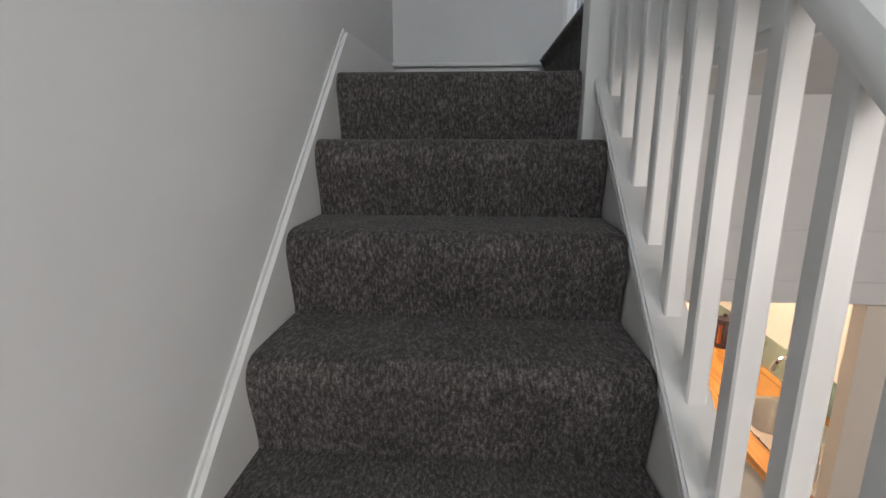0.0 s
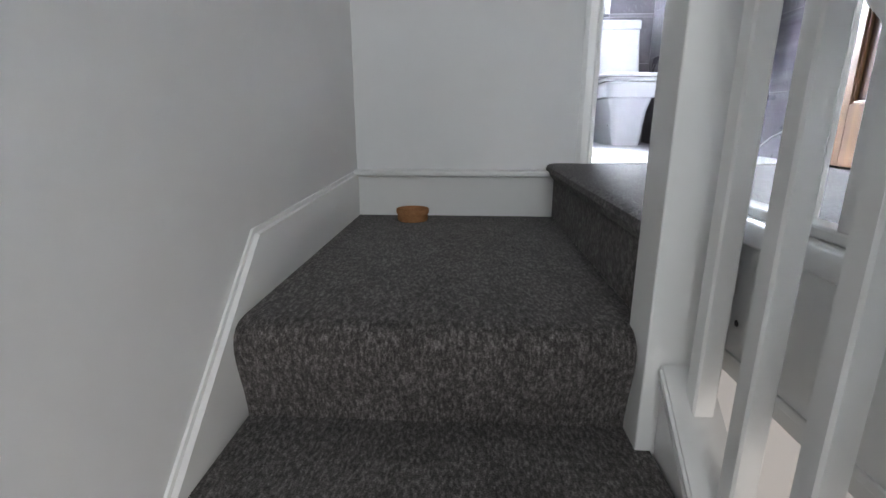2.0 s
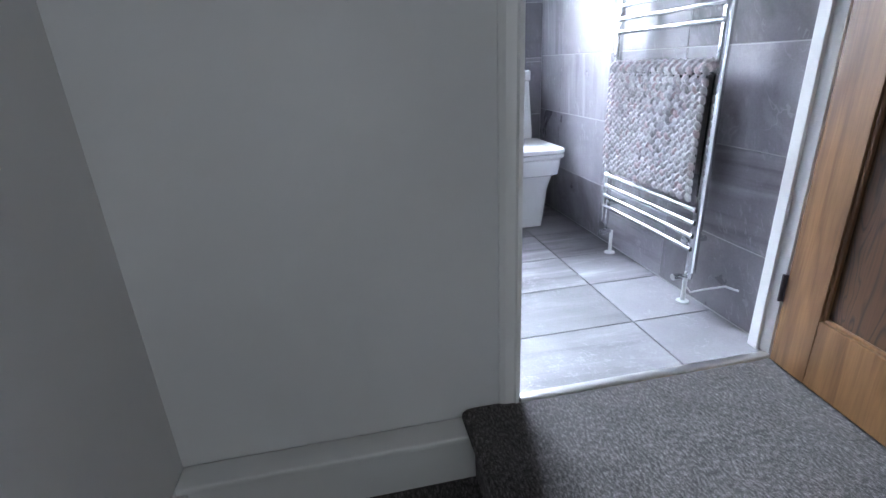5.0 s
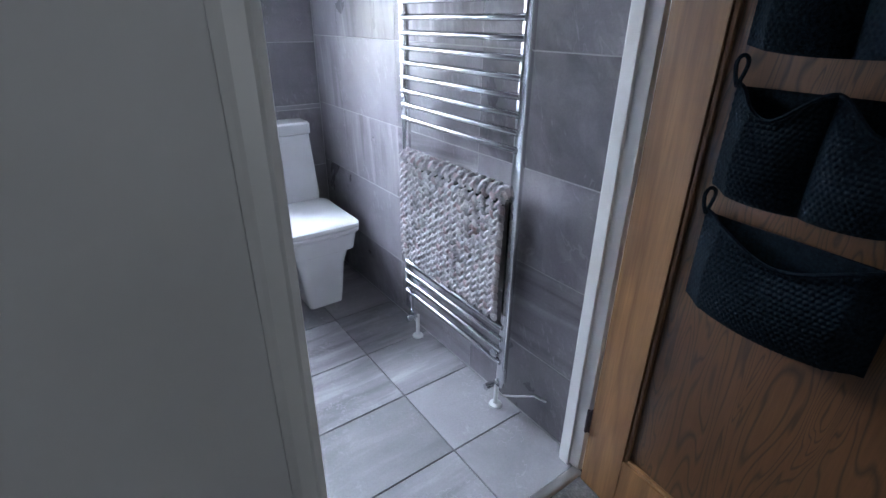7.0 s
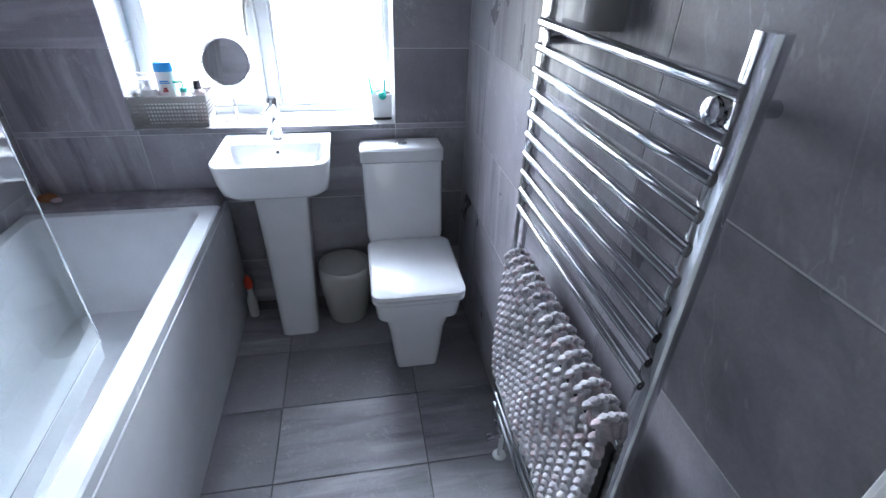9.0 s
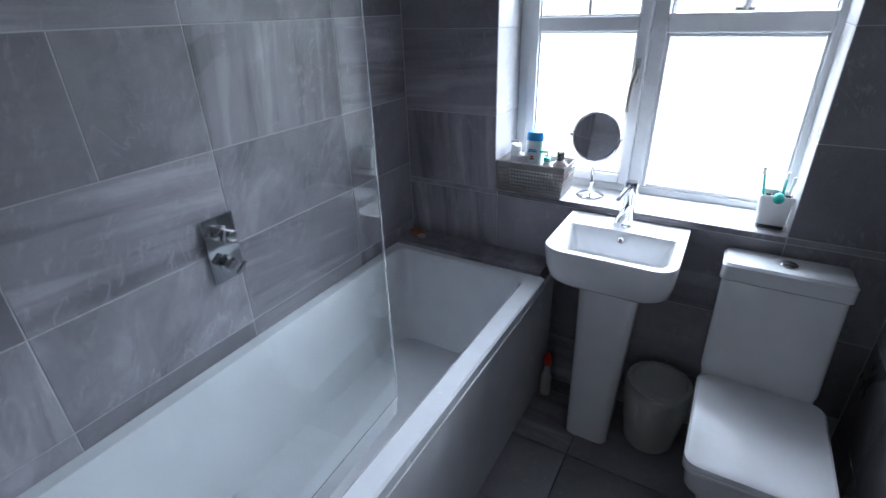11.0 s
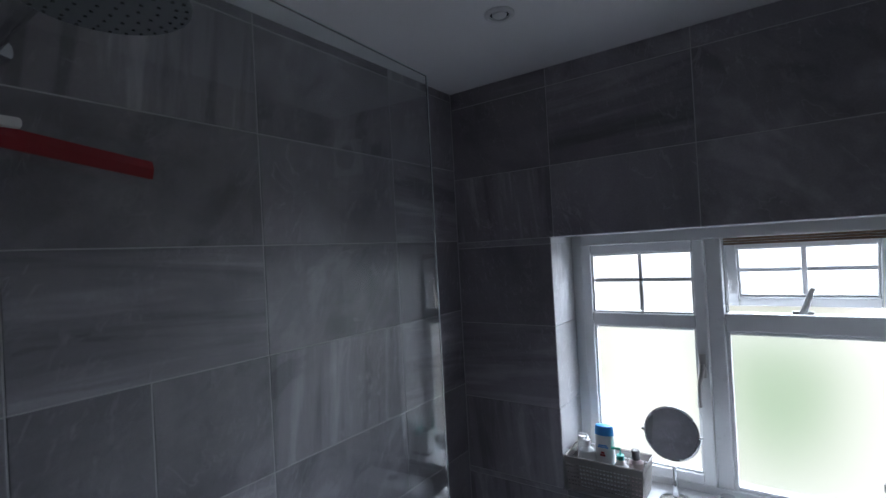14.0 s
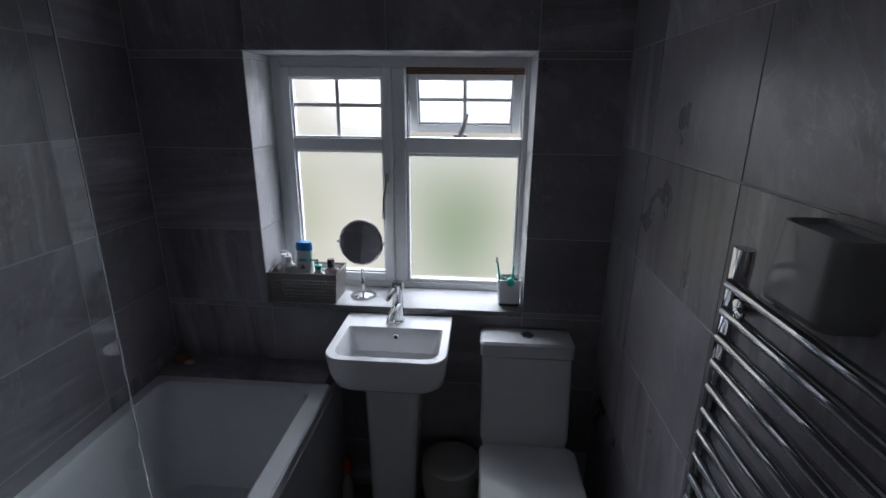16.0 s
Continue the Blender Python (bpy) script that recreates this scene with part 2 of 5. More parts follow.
PINE = pine_mat("varnished_pine", (0.135, 0.064, 0.024), (0.215, 0.112, 0.044), (9, 9, 0.7))
PLY = pine_mat("plywood_panel", (0.032, 0.0145, 0.006), (0.096, 0.044, 0.017), (3.0, 6.0, 1.1), True)
WORKTOP = pine_mat("oak_worktop", (0.40, 0.16, 0.03), (0.62, 0.29, 0.07), (12, 1, 12))
BROWN = pine_mat("brown_blind", (0.10, 0.05, 0.025), (0.2, 0.12, 0.07), (2, 2, 90))


def yarn_mat(name, stops, scale, island=False):
    m, n, l, b = material(name, rough=0.95)
    v, _ = coords(n, l)
    if island:
        g = n.new("ShaderNodeNewGeometry")
        src = g.outputs["Random Per Island"]
    else:
        src = noise_tex(n, l, v, scale, 3, 0.7)
    c = ramp(n, l, src, stops)
    fibre = noise_tex(n, l, v, 700, 2)
    c = mix(n, l, "MULTIPLY", 1.0, c, ramp(n, l, fibre, [(0.3, (0.65, 0.65, 0.65)), (0.7, (1.25, 1.25, 1.25))]))
    l.new(c, b.inputs["Base Color"])
    b.inputs["Specular IOR Level"].default_value = 0.06
    bump(n, l, b, fibre, 0.8, 0.002)
    return m


KNIT = yarn_mat("chunky_yarn", [(0.0, (0.42, 0.40, 0.42)), (0.3, (0.62, 0.59, 0.61)), (0.6, (0.72, 0.69, 0.71)), (0.8, (0.52, 0.51, 0.54)), (0.92, (0.60, 0.47, 0.49)), (1.0, (0.64, 0.56, 0.57))], 30, True)
DARKYARN = yarn_mat("dark_blue_yarn", [(0.35, (0.0018, 0.0032, 0.005)), (0.65, (0.007, 0.013, 0.019))], 160)
KNIT.node_tree.nodes["Principled BSDF"].inputs["Specular IOR Level"].default_value = 0.3
TERRA = yarn_mat("terracotta", [(0.3, (0.36, 0.17, 0.075)), (0.7, (0.46, 0.235, 0.11))], 40)


def backdrop_mat():
    m = bpy.data.materials.new("outside_distance")
    m.use_nodes = True
    n, l = m.node_tree.nodes, m.node_tree.links
    n.remove(n["Principled BSDF"])
    v, _ = coords(n, l)
    sep = n.new("ShaderNodeSeparateXYZ")
    l.new(v, sep.inputs[0])
    ragged = noise_tex(n, l, coords(n, l)[0], 1.6, 4, 0.6)
    fol = (1.0, 0.97, 0.90)
    for at, size, leaf in (((-0.55, 0, -0.45), (1.0, 1, 0.42), (0.30, 0.45, 0.25)), ((1.75, 0, -0.4), (1.6, 1, 0.7), (0.44, 0.53, 0.26)), ((0.2, 0, -1.3), (0.45, 1, 0.9), (0.46, 0.54, 0.42))):
        mp = n.new("ShaderNodeMapping")
        mp.inputs["Location"].default_value = tuple(a_ * b_ for a_, b_ in zip(at, size))
        mp.inputs["Scale"].default_value = size
        l.new(v, mp.inputs[0])
        g = n.new("ShaderNodeTexGradient")
        g.gradient_type = "SPHERICAL"
        l.new(mp.outputs[0], g.inputs[0])
        m_ = n.new("ShaderNodeMath")
        m_.operation = "MULTIPLY_ADD"
        m_.inputs[1].default_value = 0.6
        l.new(ragged, m_.inputs[0])
        l.new(g.outputs["Fac"], m_.inputs[2])
        mask = ramp(n, l, m_.outputs[0], [(0.50, (0, 0, 0)), (0.95, (1, 1, 1))])
        fol = mix(n, l, "MIX", mask, fol, leaf)
    high = n.new("ShaderNodeMapRange")
    high.inputs["From Min"].default_value, high.inputs["From Max"].default_value = 0.3, 2.0
    l.new(sep.outputs["Z"], high.inputs[0])
    c = mix(n, l, "MIX", high.outputs[0], fol, (1.0, 0.94, 0.88))
    low = n.new("ShaderNodeMapRange")
    low.inputs["From Min"].default_value, low.inputs["From Max"].default_value = -3.4, -0.9
    l.new(sep.outputs["Z"], low.inputs[0])
    c = mix(n, l, "MIX", low.outputs[0], (0.50, 0.52, 0.54), c)
    e = n.new("ShaderNodeEmission")
    e.inputs[1].default_value = 4.3
    l.new(c, e.inputs[0])
    l.new(e.outputs[0], n["Material Output"].inputs[0])
    return m


BACKDROP = backdrop_mat()
LAMPGLASS, *_ = material("lamp_glass", (0.7, 0.7, 0.7), 0.3)


# ---- helpers for building ----
SHIFT = Vector((0, 0, 0))  # where the group of things being built stands, off its drawing
FIT = Matrix()  # and its size


def part(name, bm, mat, parent=None, label="", smooth=False):
    me = bpy.data.meshes.new(name)
    bm.transform(Matrix.Translation(SHIFT) @ FIT)
    bmesh.ops.recalc_face_normals(bm, faces=bm.faces[:])
    if smooth:
        for f in bm.faces:
            f.smooth = True
        for e in bm.edges:
            if len(e.link_faces) == 2 and e.calc_face_angle() > 0.6:
                e.smooth = False
    bm.to_mesh(me)
    bm.free()
    me.materials.append(mat)
    ob = new(name, me)
    if parent:
        ob.parent = parent
        ob.matrix_parent_inverse = (parent.matrix_world if parent.parent is None else parent.matrix_basis).inverted()
    return tagged(ob, label) if label else ob


def thing(name, at, label, category, group=""):
    ob = new(name)
    at = FIT @ Vector(at) + SHIFT
    ob.empty_display_size = 0.1
    ob.matrix_world = Matrix.Translation(at)
    return tagged(ob, label, category, group)


def add_box(bm, x0, x1, y0, y1, z0, z1, bevel=0.0, seg=2):
    b2 = bmesh.new()
    m = Matrix.LocRotScale(((x0 + x1) / 2, (y0 + y1) / 2, (z0 + z1) / 2), None, (x1 - x0, y1 - y0, z1 - z0))
    bmesh.ops.create_cube(b2, size=1, matrix=m)
    if bevel:
        bmesh.ops.bevel(b2, geom=b2.edges[:], offset=bevel, segments=seg, affect="EDGES", profile=0.5)
    merge(bm, b2)


def merge(bm, other, m=None):
    if m is not None:
        other.transform(m)
    me = bpy.data.meshes.new("piece")
    other.to_mesh(me)
    other.free()
    bm.from_mesh(me)
    bpy.data.meshes.remove(me)


def box(name, x0, x1, y0, y1, z0, z1, mat, parent=None, label="", bevel=0.0, seg=2):
    bm = bmesh.new()
    add_box(bm, x0, x1, y0, y1, z0, z1, bevel, seg)
    return part(name, bm, mat, parent, label, bevel > 0.004)


def structure(ob, label=""):
    return tagged(ob, label, "", "", "structure")


def wall(name, x0, x1, y0, y1, z0, z1, mat):
    return structure(box(name, x0, x1, y0, y1, z0, z1, mat))


def loft(bm, rings, close=True, cap_start=True, cap_end=True):
    vs = [[bm.verts.new(p) for p in ring] for ring in rings]
    n = len(vs[0])
    for a, b in zip(vs, vs[1:]):
        for i in range(n if close else n - 1):
            j = (i + 1) % n
            bm.faces.new((a[i], a[j], b[j], b[i]))
    if close and cap_start:
        bm.faces.new(vs[0][::-1])
    if close and cap_end:
        bm.faces.new(vs[-1])


def rrect(x0, x1, y0, y1, z, r, seg=5):
    """A rounded rectangle; r may be four radii, from the corner x1 y1 on, counter-clockwise."""
    rs = r if isinstance(r, tuple) else (r,) * 4
    out = []
    for k, (cx, cy, sx, sy) in enumerate(((x1, y1, -1, -1), (x0, y1, 1, -1), (x0, y0, 1, 1), (x1, y0, -1, 1))):
        rr = max(rs[k], 0.0005)
        for i in range(seg + 1):
            a = radians(90 * k + 90 * i / seg)
            out.append(Vector((cx + sx * rr + rr * math.cos(a), cy + sy * rr + rr * math.sin(a), z)))
    return out


def circle(c, r, axis="z", n=20):
    out = []
    for i in range(n):
        a = 2 * math.pi * i / n
        u, v = r * math.cos(a), r * math.sin(a)
        out.append(Vector({"z": (c[0] + u, c[1] + v, c[2]), "y": (c[0] + u, c[1], c[2] + v), "x": (c[0], c[1] + u, c[2] + v)}[axis]))
    return out


def lathe(bm, c, profile, axis="z", n=20, cap_start=True, cap_end=True):
    """profile: pairs of radius and height along the axis."""
    k = "xyz".index(axis)
    rings = []
    for r, h in profile:
        p = list(c)
        p[k] += h
        rings.append(circle(p, max(r, 0.0003), axis, n))
    loft(bm, rings, True, cap_start, cap_end)


def tube(bm, pts, r, n=10, caps=True):
    pts = [Vector(p) for p in pts]
    rings, up = [], None
    for i, p in enumerate(pts):
        d = (pts[min(i + 1, len(pts) - 1)] - pts[max(i - 1, 0)]).normalized()
        if up is None:
            up = d.orthogonal().normalized()
        up = (up - d * up.dot(d)).normalized()
        side = d.cross(up)
        rr = r[i] if isinstance(r, (list, tuple)) else r
        rings.append([p + rr * (math.cos(2 * math.pi * k / n) * up + math.sin(2 * math.pi * k / n) * side) for k in range(n)])
    loft(bm, rings, True, caps, caps)


def prism(bm, outline, axis, a, b):
    """Extrudes an outline of pairs from a to b along the axis; the pairs are the other two coordinates in order."""
    k = "xyz".index(axis)

    def put(u, v, w):
        p = [u, v]
        p.insert(k, w)
        return Vector(p)
    loft(bm, [[put(u, v, a) for u, v in outline], [put(u, v, b) for u, v in outline]])


# ---- plan ----
XL, XR, YB, YN, ZC = -0.480, 1.345, 4.461, 2.535, 2.57
YH, XS, XW = 2.465, -0.430, 0.338
RISE, GOING, SY = 0.2, 0.229, 1.375
WX0, WX1, WZ0, WZ1, WY = -0.040, 1.024, 0.913, 1.903, 4.68


# ---- the large structure ----
wall("wall_left", XL - 0.1, XL - 0.0014, YN - 0.07, 4.82, -0.2, ZC + 0.1, GROUT)
wall("wall_right", XR + 0.0014, XR + 0.1, 2.475, 4.82, -0.2, ZC + 0.1, GROUT)
back = thing("wall_back", (0.4, 4.60, 0), "", "")
structure(back)
for nm, a in (("lower_wall", (XL - 0.007, XR + 0.007, YB + 0.0014, 4.82, -0.2, WZ0 - 0.007)), ("upper_wall", (XL - 0.007, XR + 0.007, YB + 0.0014, 4.82, WZ1 + 0.007, ZC + 0.1)),
              ("side_wall", (XL - 0.007, WX0 - 0.007, YB + 0.0014, 4.82, WZ0 - 0.007, WZ1 + 0.007)), ("side_wall", (WX1 + 0.007, XR + 0.007, YB + 0.0014, 4.82, WZ0 - 0.007, WZ1 + 0.007))):
    box(nm, *a, GROUT, back)
wall("wall_near", -0.525, 0.425, YH, YN, -2.9, 2.5, WALL)
wall("wall_near", 1.338, 1.47, YH, YN - 0.06, -0.2, 2.5, WALL)
wall("wall_over_door", 0.4251, 1.338, YH, YN, 2.03, 2.5, WALL)
wall("wall_near_inside", XL - 0.007, 0.424, YN, YN + 0.003, 0, ZC, TILE)
wall("ceiling", XL - 0.1, XR + 0.1, YN, 4.82, ZC, ZC + 0.1, CEIL)
wall("floor", XL, XR, 2.475, YB + 0.01, -0.12, -0.006, FGROUT)
wall("wall_stair_left", XS - 0.1, XS, -2.4, YH, -2.9, 2.5, WALL)
wall("wall_stair_end", XS, 2.6, -2.5, -2.4, -2.9, 2.5, WALL)
wall("wall_hall_right", 1.40, 1.5, -2.4, YH, -0.26, 2.5, WALL)
wall("wall_lower_right", 2.5, 2.6, -2.4, 1.5, -2.9, -0.26, WALL)
wall("ceiling", XS - 0.1, 1.5, -2.5, YH + 0.02, 2.5, 2.6, CEIL)
wall("lower_floor", XS - 0.1, 2.6, -2.5, 4.8, -2.9, -2.8, LOWER)
wall("hall_underside", 0.475, 2.6, -2.4, 1.46, -0.262, -0.2, WALL)

# The stairs: each tread with its riser and rounded nosing, in carpet.
stairs = structure(thing("stairs", (0, 0, -2.8), "", ""))


def step_profile(y, z, back_y, drop):
    pts = [(y, z - drop), (y, z - 0.185), (y - 0.008, z - 0.14), (y - 0.017, z - 0.105), (y - 0.024, z - 0.075), (y - 0.027, z - 0.055), (y - 0.026, z - 0.038), (y - 0.021, z - 0.022), (y - 0.011, z - 0.010), (y + 0.004, z - 0.003), (y + 0.028, z)]
    return pts + [(back_y, z), (back_y, z - drop)]


for k in range(12):
    z, y = -0.2 - RISE * (k + 1), SY - GOING * (k + 1)
    bm = bmesh.new()
    prism(bm, step_profile(y, z, y + GOING + 0.002, RISE + 0.02), "x", XS + 0.013, XW - 0.006)
    part("stair_tread", bm, CARPET, stairs, smooth=True)
bm = bmesh.new()
prism(bm, step_profile(SY, -0.2, YH, RISE + 0.02), "x", XS + 0.004, 0.3055)
add_box(bm, 0.300, 0.331, 1.4035, YH, -0.35, -0.2002)
structure(part("quarter_landing", bm, CARPET, smooth=True), "")

# The upper hall floor with its rolled carpet edge over the landing.
hall = bmesh.new()
edge = [(0.331, -0.2), (0.331, -0.058), (0.324, -0.05), (0.313, -0.040), (0.307, -0.026), (0.310, -0.011), (0.322, -0.002), (0.342, 0.0)]
prism(hall, [(x, z) for x, z in edge] + [(1.40, 0.0), (1.40, -0.2)], "y", 1.4035, YH - 0.004)
structure(part("hall_floor", hall, CARPET, smooth=True))
wall("hall_floor", 0.50, 1.40, -2.4, 1.403, -0.2, 0.0, CARPET)
wall("hall_joists", 0.338, 1.40, 1.462, YH, -0.262, -0.201, WALL)

# The planked wall over the kitchen opening, and the kitchen wall.
planks = structure(thing("planked_wall", (1.4, 1.53, -0.94), "", ""))
for z0, z1 in ((-0.94, -0.862), (-0.848, -0.688), (-0.674, -0.262)):
    box("plank", 0.395, 2.5, 1.5, 1.56, z0, z1, WALL, planks, bevel=0.002)
box("backing", 0.395, 2.5, 1.505, 1.555, -0.938, -0.27, WALL, planks)
wall("kitchen_jamb", 1.325, 2.5, 1.5, 1.56, -2.8, -0.942, CREAM)
wall("kitchen_wall_side", 1.992, 2.1, 1.56, 4.7, -2.8, -0.26, CREAM)
wall("kitchen_wall_back", XS, 1.992, 4.6, 4.7, -2.8, -0.26, CREAM)
wall("kitchen_ceiling", XS, 1.992, 1.56, 4.6, -0.35, -0.263, CREAM)
wall("kitchen_wall_left", XS - 0.1, XS, YH + 0.1, 4.7, -2.8, -0.26, CREAM)

# Skirting, string boards and the little shelf at the end of the landing.
ledge = structure(thing("landing_shelf", (0, 2.43, -0.2), "", ""))
box("shelf_board", XS + 0.001, 0.318, 2.384, YH - 0.001, -0.046, -0.026, GLOSSW, ledge, bevel=0.006, seg=3)
box("shelf_front", XS + 0.016, 0.331, 2.412, YH - 0.002, -0.2, -0.046, GLOSSW, ledge)
bm = bmesh.new()
prism(bm, [(1.50, -0.055), (2.411, -0.030), (2.411, -0.35), (1.3, -0.5), (-1.1, -2.7), (-1.1, -0.055 - 2.6 * 0.873)], "x", XS, XS + 0.016)
bmesh.ops.bevel(bm, geom=[e for e in bm.edges if all(v.co.x > XS + 0.01 for v in e.verts) and e.verts[0].co.z + e.verts[1].co.z > -4 and min(e.verts[0].co.z - e.verts[0].co.y, e.verts[1].co.z - e.verts[1].co.y) > -2.6], offset=0.011, segments=4, affect="EDGES")
structure(part("skirting_stair", bm, GLOSSW, smooth=True))


def cap_z(y):
    return -0.186 + 0.873 * (y - 1.36)


bal = thing("stair_balustrade", (0.36, 0.9, -0.7), "white painted wooden stair balustrade beside the grey carpeted steps", "railing")
bm = bmesh.new()
prism(bm, [(1.3108, cap_z(1.3108) - 0.02), (-1.1, cap_z(-1.1) - 0.02), (-1.1, cap_z(-1.1) - 0.34), (1.3108, cap_z(1.3108) - 0.34)], "x", XW + 0.001, 0.402)
part("string_board", bm, GLOSSW, bal)
bm = bmesh.new()
prism(bm, [(1.3108, cap_z(1.3108)), (-1.1, cap_z(-1.1)), (-1.1, cap_z(-1.1) - 0.021), (1.3108, cap_z(1.3108) - 0.021)], "x", 0.329, 0.410)
bmesh.ops.bevel(bm, geom=bm.edges[:], offset=0.005, segments=2, affect="EDGES")
part("string_cap", bm, GLOSSW, bal, smooth=True)
bm = bmesh.new()
prism(bm, [(1.3108, cap_z(1.3108) - 0.034), (-1.1, cap_z(-1.1) - 0.034), (-1.1, cap_z(-1.1) - 0.044), (1.3108, cap_z(1.3108) - 0.044)], "x", 0.331, 0.338)
part("string_moulding", bm, GLOSSW, bal)
bm = bmesh.new()
add_box(bm, 0.306, 0.392, 1.311, 1.403, -0.62, 1.15, 0.003)
add_box(bm, 0.392, 0.420, 1.317, 1.403, -0.30, 1.15, 0.003)
part("newel_post", bm, GLOSSW, bal)
bm = bmesh.new()
hr = [(0.346, 0.0), (0.343, 0.03), (0.350, 0.052), (0.364, 0.062), (0.392, 0.062), (0.406, 0.052), (0.413, 0.03), (0.410, 0.0), (0.396, -0.004), (0.360, -0.004)]
y0, y1 = 1.3108, -1.0
loft(bm, [[Vector((x, y, cap_z(y) + 0.718 + z)) for x, z in hr] for y in (y0, y1)])
part("handrail", bm, GLOSSW, bal, smooth=True)
for k in range(17):
    y = 1.262 - 0.1248 * k
    bm = bmesh.new()
    zt, zb = cap_z(y) + 0.722, cap_z(y) - 0.003
    add_box(bm, 0.361, 0.395, y - 0.017, y + 0.017, zb, zt, 0.0035, 1)
    for v in bm.verts:
        if v.co.z > (zb + zt) / 2:
            v.co.z += 0.873 * (v.co.y - y)
        else:
            v.co.z += 0.873 * (v.co.y - y)
    part("baluster", bm, GLOSSW, bal)

hb = thing("hall_balustrade", (0.48, 0.6, -0.26), "white painted wooden landing balustrade above the lower room", "railing")
box("fascia_board", 0.458, 0.474, -2.35, 1.403, -0.262, -0.03, GLOSSW, hb)
box("fascia_moulding", 0.452, 0.458, -2.35, 1.403, -0.235, -0.222, GLOSSW, hb, bevel=0.002)
box("base_rail", 0.440, 0.50, -2.35, 1.403, -0.03, 0.012, GLOSSW, hb, bevel=0.007, seg=3)
box("base_rail_bead", 0.452, 0.490, -2.35, 1.403, 0.012, 0.030, GLOSSW, hb, bevel=0.004)
box("hall_rail", 0.44, 0.50, -2.35, 1.402, 0.93, 0.99, GLOSSW, hb, bevel=0.014, seg=3)
for k in range(27):
    y = 1.262 - 0.118 * k
    if k < 1:
        box("hall_post", 0.445, 0.487, y - 0.02, y + 0.02, 0.028, 0.935, GLOSSW, hb, bevel=0.003)
    else:
        box("baluster", 0.452, 0.490, y - 0.019, y + 0.019, 0.028, 0.935, GLOSSW, hb, bevel=0.003)
bm = bmesh.new()
lathe(bm, (0.4575, 1.338, -0.168), [(0.006, 0), (0.006, 0.002)], "x", 10)
part("knot_hole", bm, DARKP, hb)

# ---- bathroom doorway ----
JL = 0.481
frame_ = structure(thing("door_1", (0.9, 2.47, 0), "", ""))


def architrave(x_in, x_out, z1):
    """An upright moulded strip on the hall side of the wall."""
    s = 1 if x_out > x_in else -1
    prof = [(0.0, 0.0), (0.0, -0.016), (0.012, -0.018), (0.018, -0.013), (0.048, -0.012), (0.056, -0.009), (0.066, -0.006), (0.066, 0.0)]
    bm_ = bmesh.new()
    k = abs(x_out - x_in) / 0.066
    prism(bm_, [(x_in + s * u * k, YH + v) for u, v in prof], "z", 0.0, z1)
    return bm_


part("architrave", architrave(JL - 0.008, 0.418, 2.08), GLOSSW, frame_)
part("architrave", architrave(1.326, 1.388, 2.08), GLOSSW, frame_)
box("jamb", 0.4253, JL, YH - 0.001, YH + 0.014, 0, 2.0, GLOSSW, frame_, bevel=0.002)
box("jamb", 1.308, 1.338, YH - 0.001, YN + 0.012, 0, 2.0, GLOSSW, frame_, bevel=0.002)
box("door_stop", 1.296, 1.308, YH + 0.036, YN + 0.002, 0, 1.99, GLOSSW, frame_, bevel=0.002)
box("head_jamb", 0.462, 1.338, YH - 0.001, YN + 0.012, 2.0, 2.03, GLOSSW, frame_, bevel=0.002)
bm = bmesh.new()
prism(bm, [(2.448, 0.0), (2.452, 0.003), (2.460, 0.0045), (2.474, 0.0045), (2.484, 0.003), (2.488, -0.004), (2.448, -0.004)], "x", 0.482, 1.312)
part("threshold_strip", bm, STEEL, frame_, smooth=True)


# ---- the open door with its hanging pockets ----
door = thing("pine_door", (1.286, 2.440, 0.0), "open varnished pine door with a plywood panel and dark hanging pockets", "door")
DM = Matrix.Translation((1.286, 2.440, 0.0)) @ Matrix.Rotation(radians(-90 - 5.5), 4, "Z")


def on_door(name, bm, mat, label="", smooth=False, parent=None):
    """Built with x along the door from the hinge, y away from its seen face (the seen face at y = 0, its front towards -y), z up."""
    bm.transform(DM)
    return part(name, bm, mat, parent or door, label, smooth)


def dbox(name, x0, x1, y0, y1, z0, z1, mat, bevel=0.002, label=""):
    bm_ = bmesh.new()
    add_box(bm_, x0, x1, y0, y1, z0, z1, bevel)
    return on_door(name, bm_, mat, label)


dbox("stile", 0.002, 0.130, 0.0, 0.036, 0.008, 1.98, PINE)
dbox("stile", 0.640, 0.765, 0.0, 0.036, 0.008, 1.98, PINE)
dbox("rail", 0.1301, 0.6399, 0.0, 0.036, 0.008, 0.212, PINE)
dbox("rail", 0.1301, 0.6399, 0.0, 0.036, 1.86, 1.98, PINE)
dbox("panel", 0.1301, 0.6399, 0.016, 0.026, 0.212, 1.86, PLY, 0, "plywood panel with wild swirling grain")
for a, b, c, d in ((0.1301, 0.141, 0.212, 1.86), (0.629, 0.6399, 0.212, 1.86)):
    dbox("bead", a, b, 0.005, 0.016, c, d, PINE, 0.003)
for z0, z1 in ((0.212, 0.223), (1.849, 1.86)):
    dbox("bead", 0.141, 0.629, 0.005, 0.016, z0, z1, PINE, 0.003)
for z in (0.205, 1.70):
    bm = bmesh.new()
    add_box(bm, -0.004, 0.003, -0.002, 0.030, z, z + 0.085, 0.001)
    lathe(bm, (-0.006, -0.006, z), [(0.005, 0), (0.005, 0.085)], "z", 10)
    on_door("hinge", bm, DARKP, "dark rusty hinge")

pockets = thing("hanging_pockets", (1.285, 2.05, 1.0), "dark blue crocheted hanging pocket organiser on the pine door", "organiser")


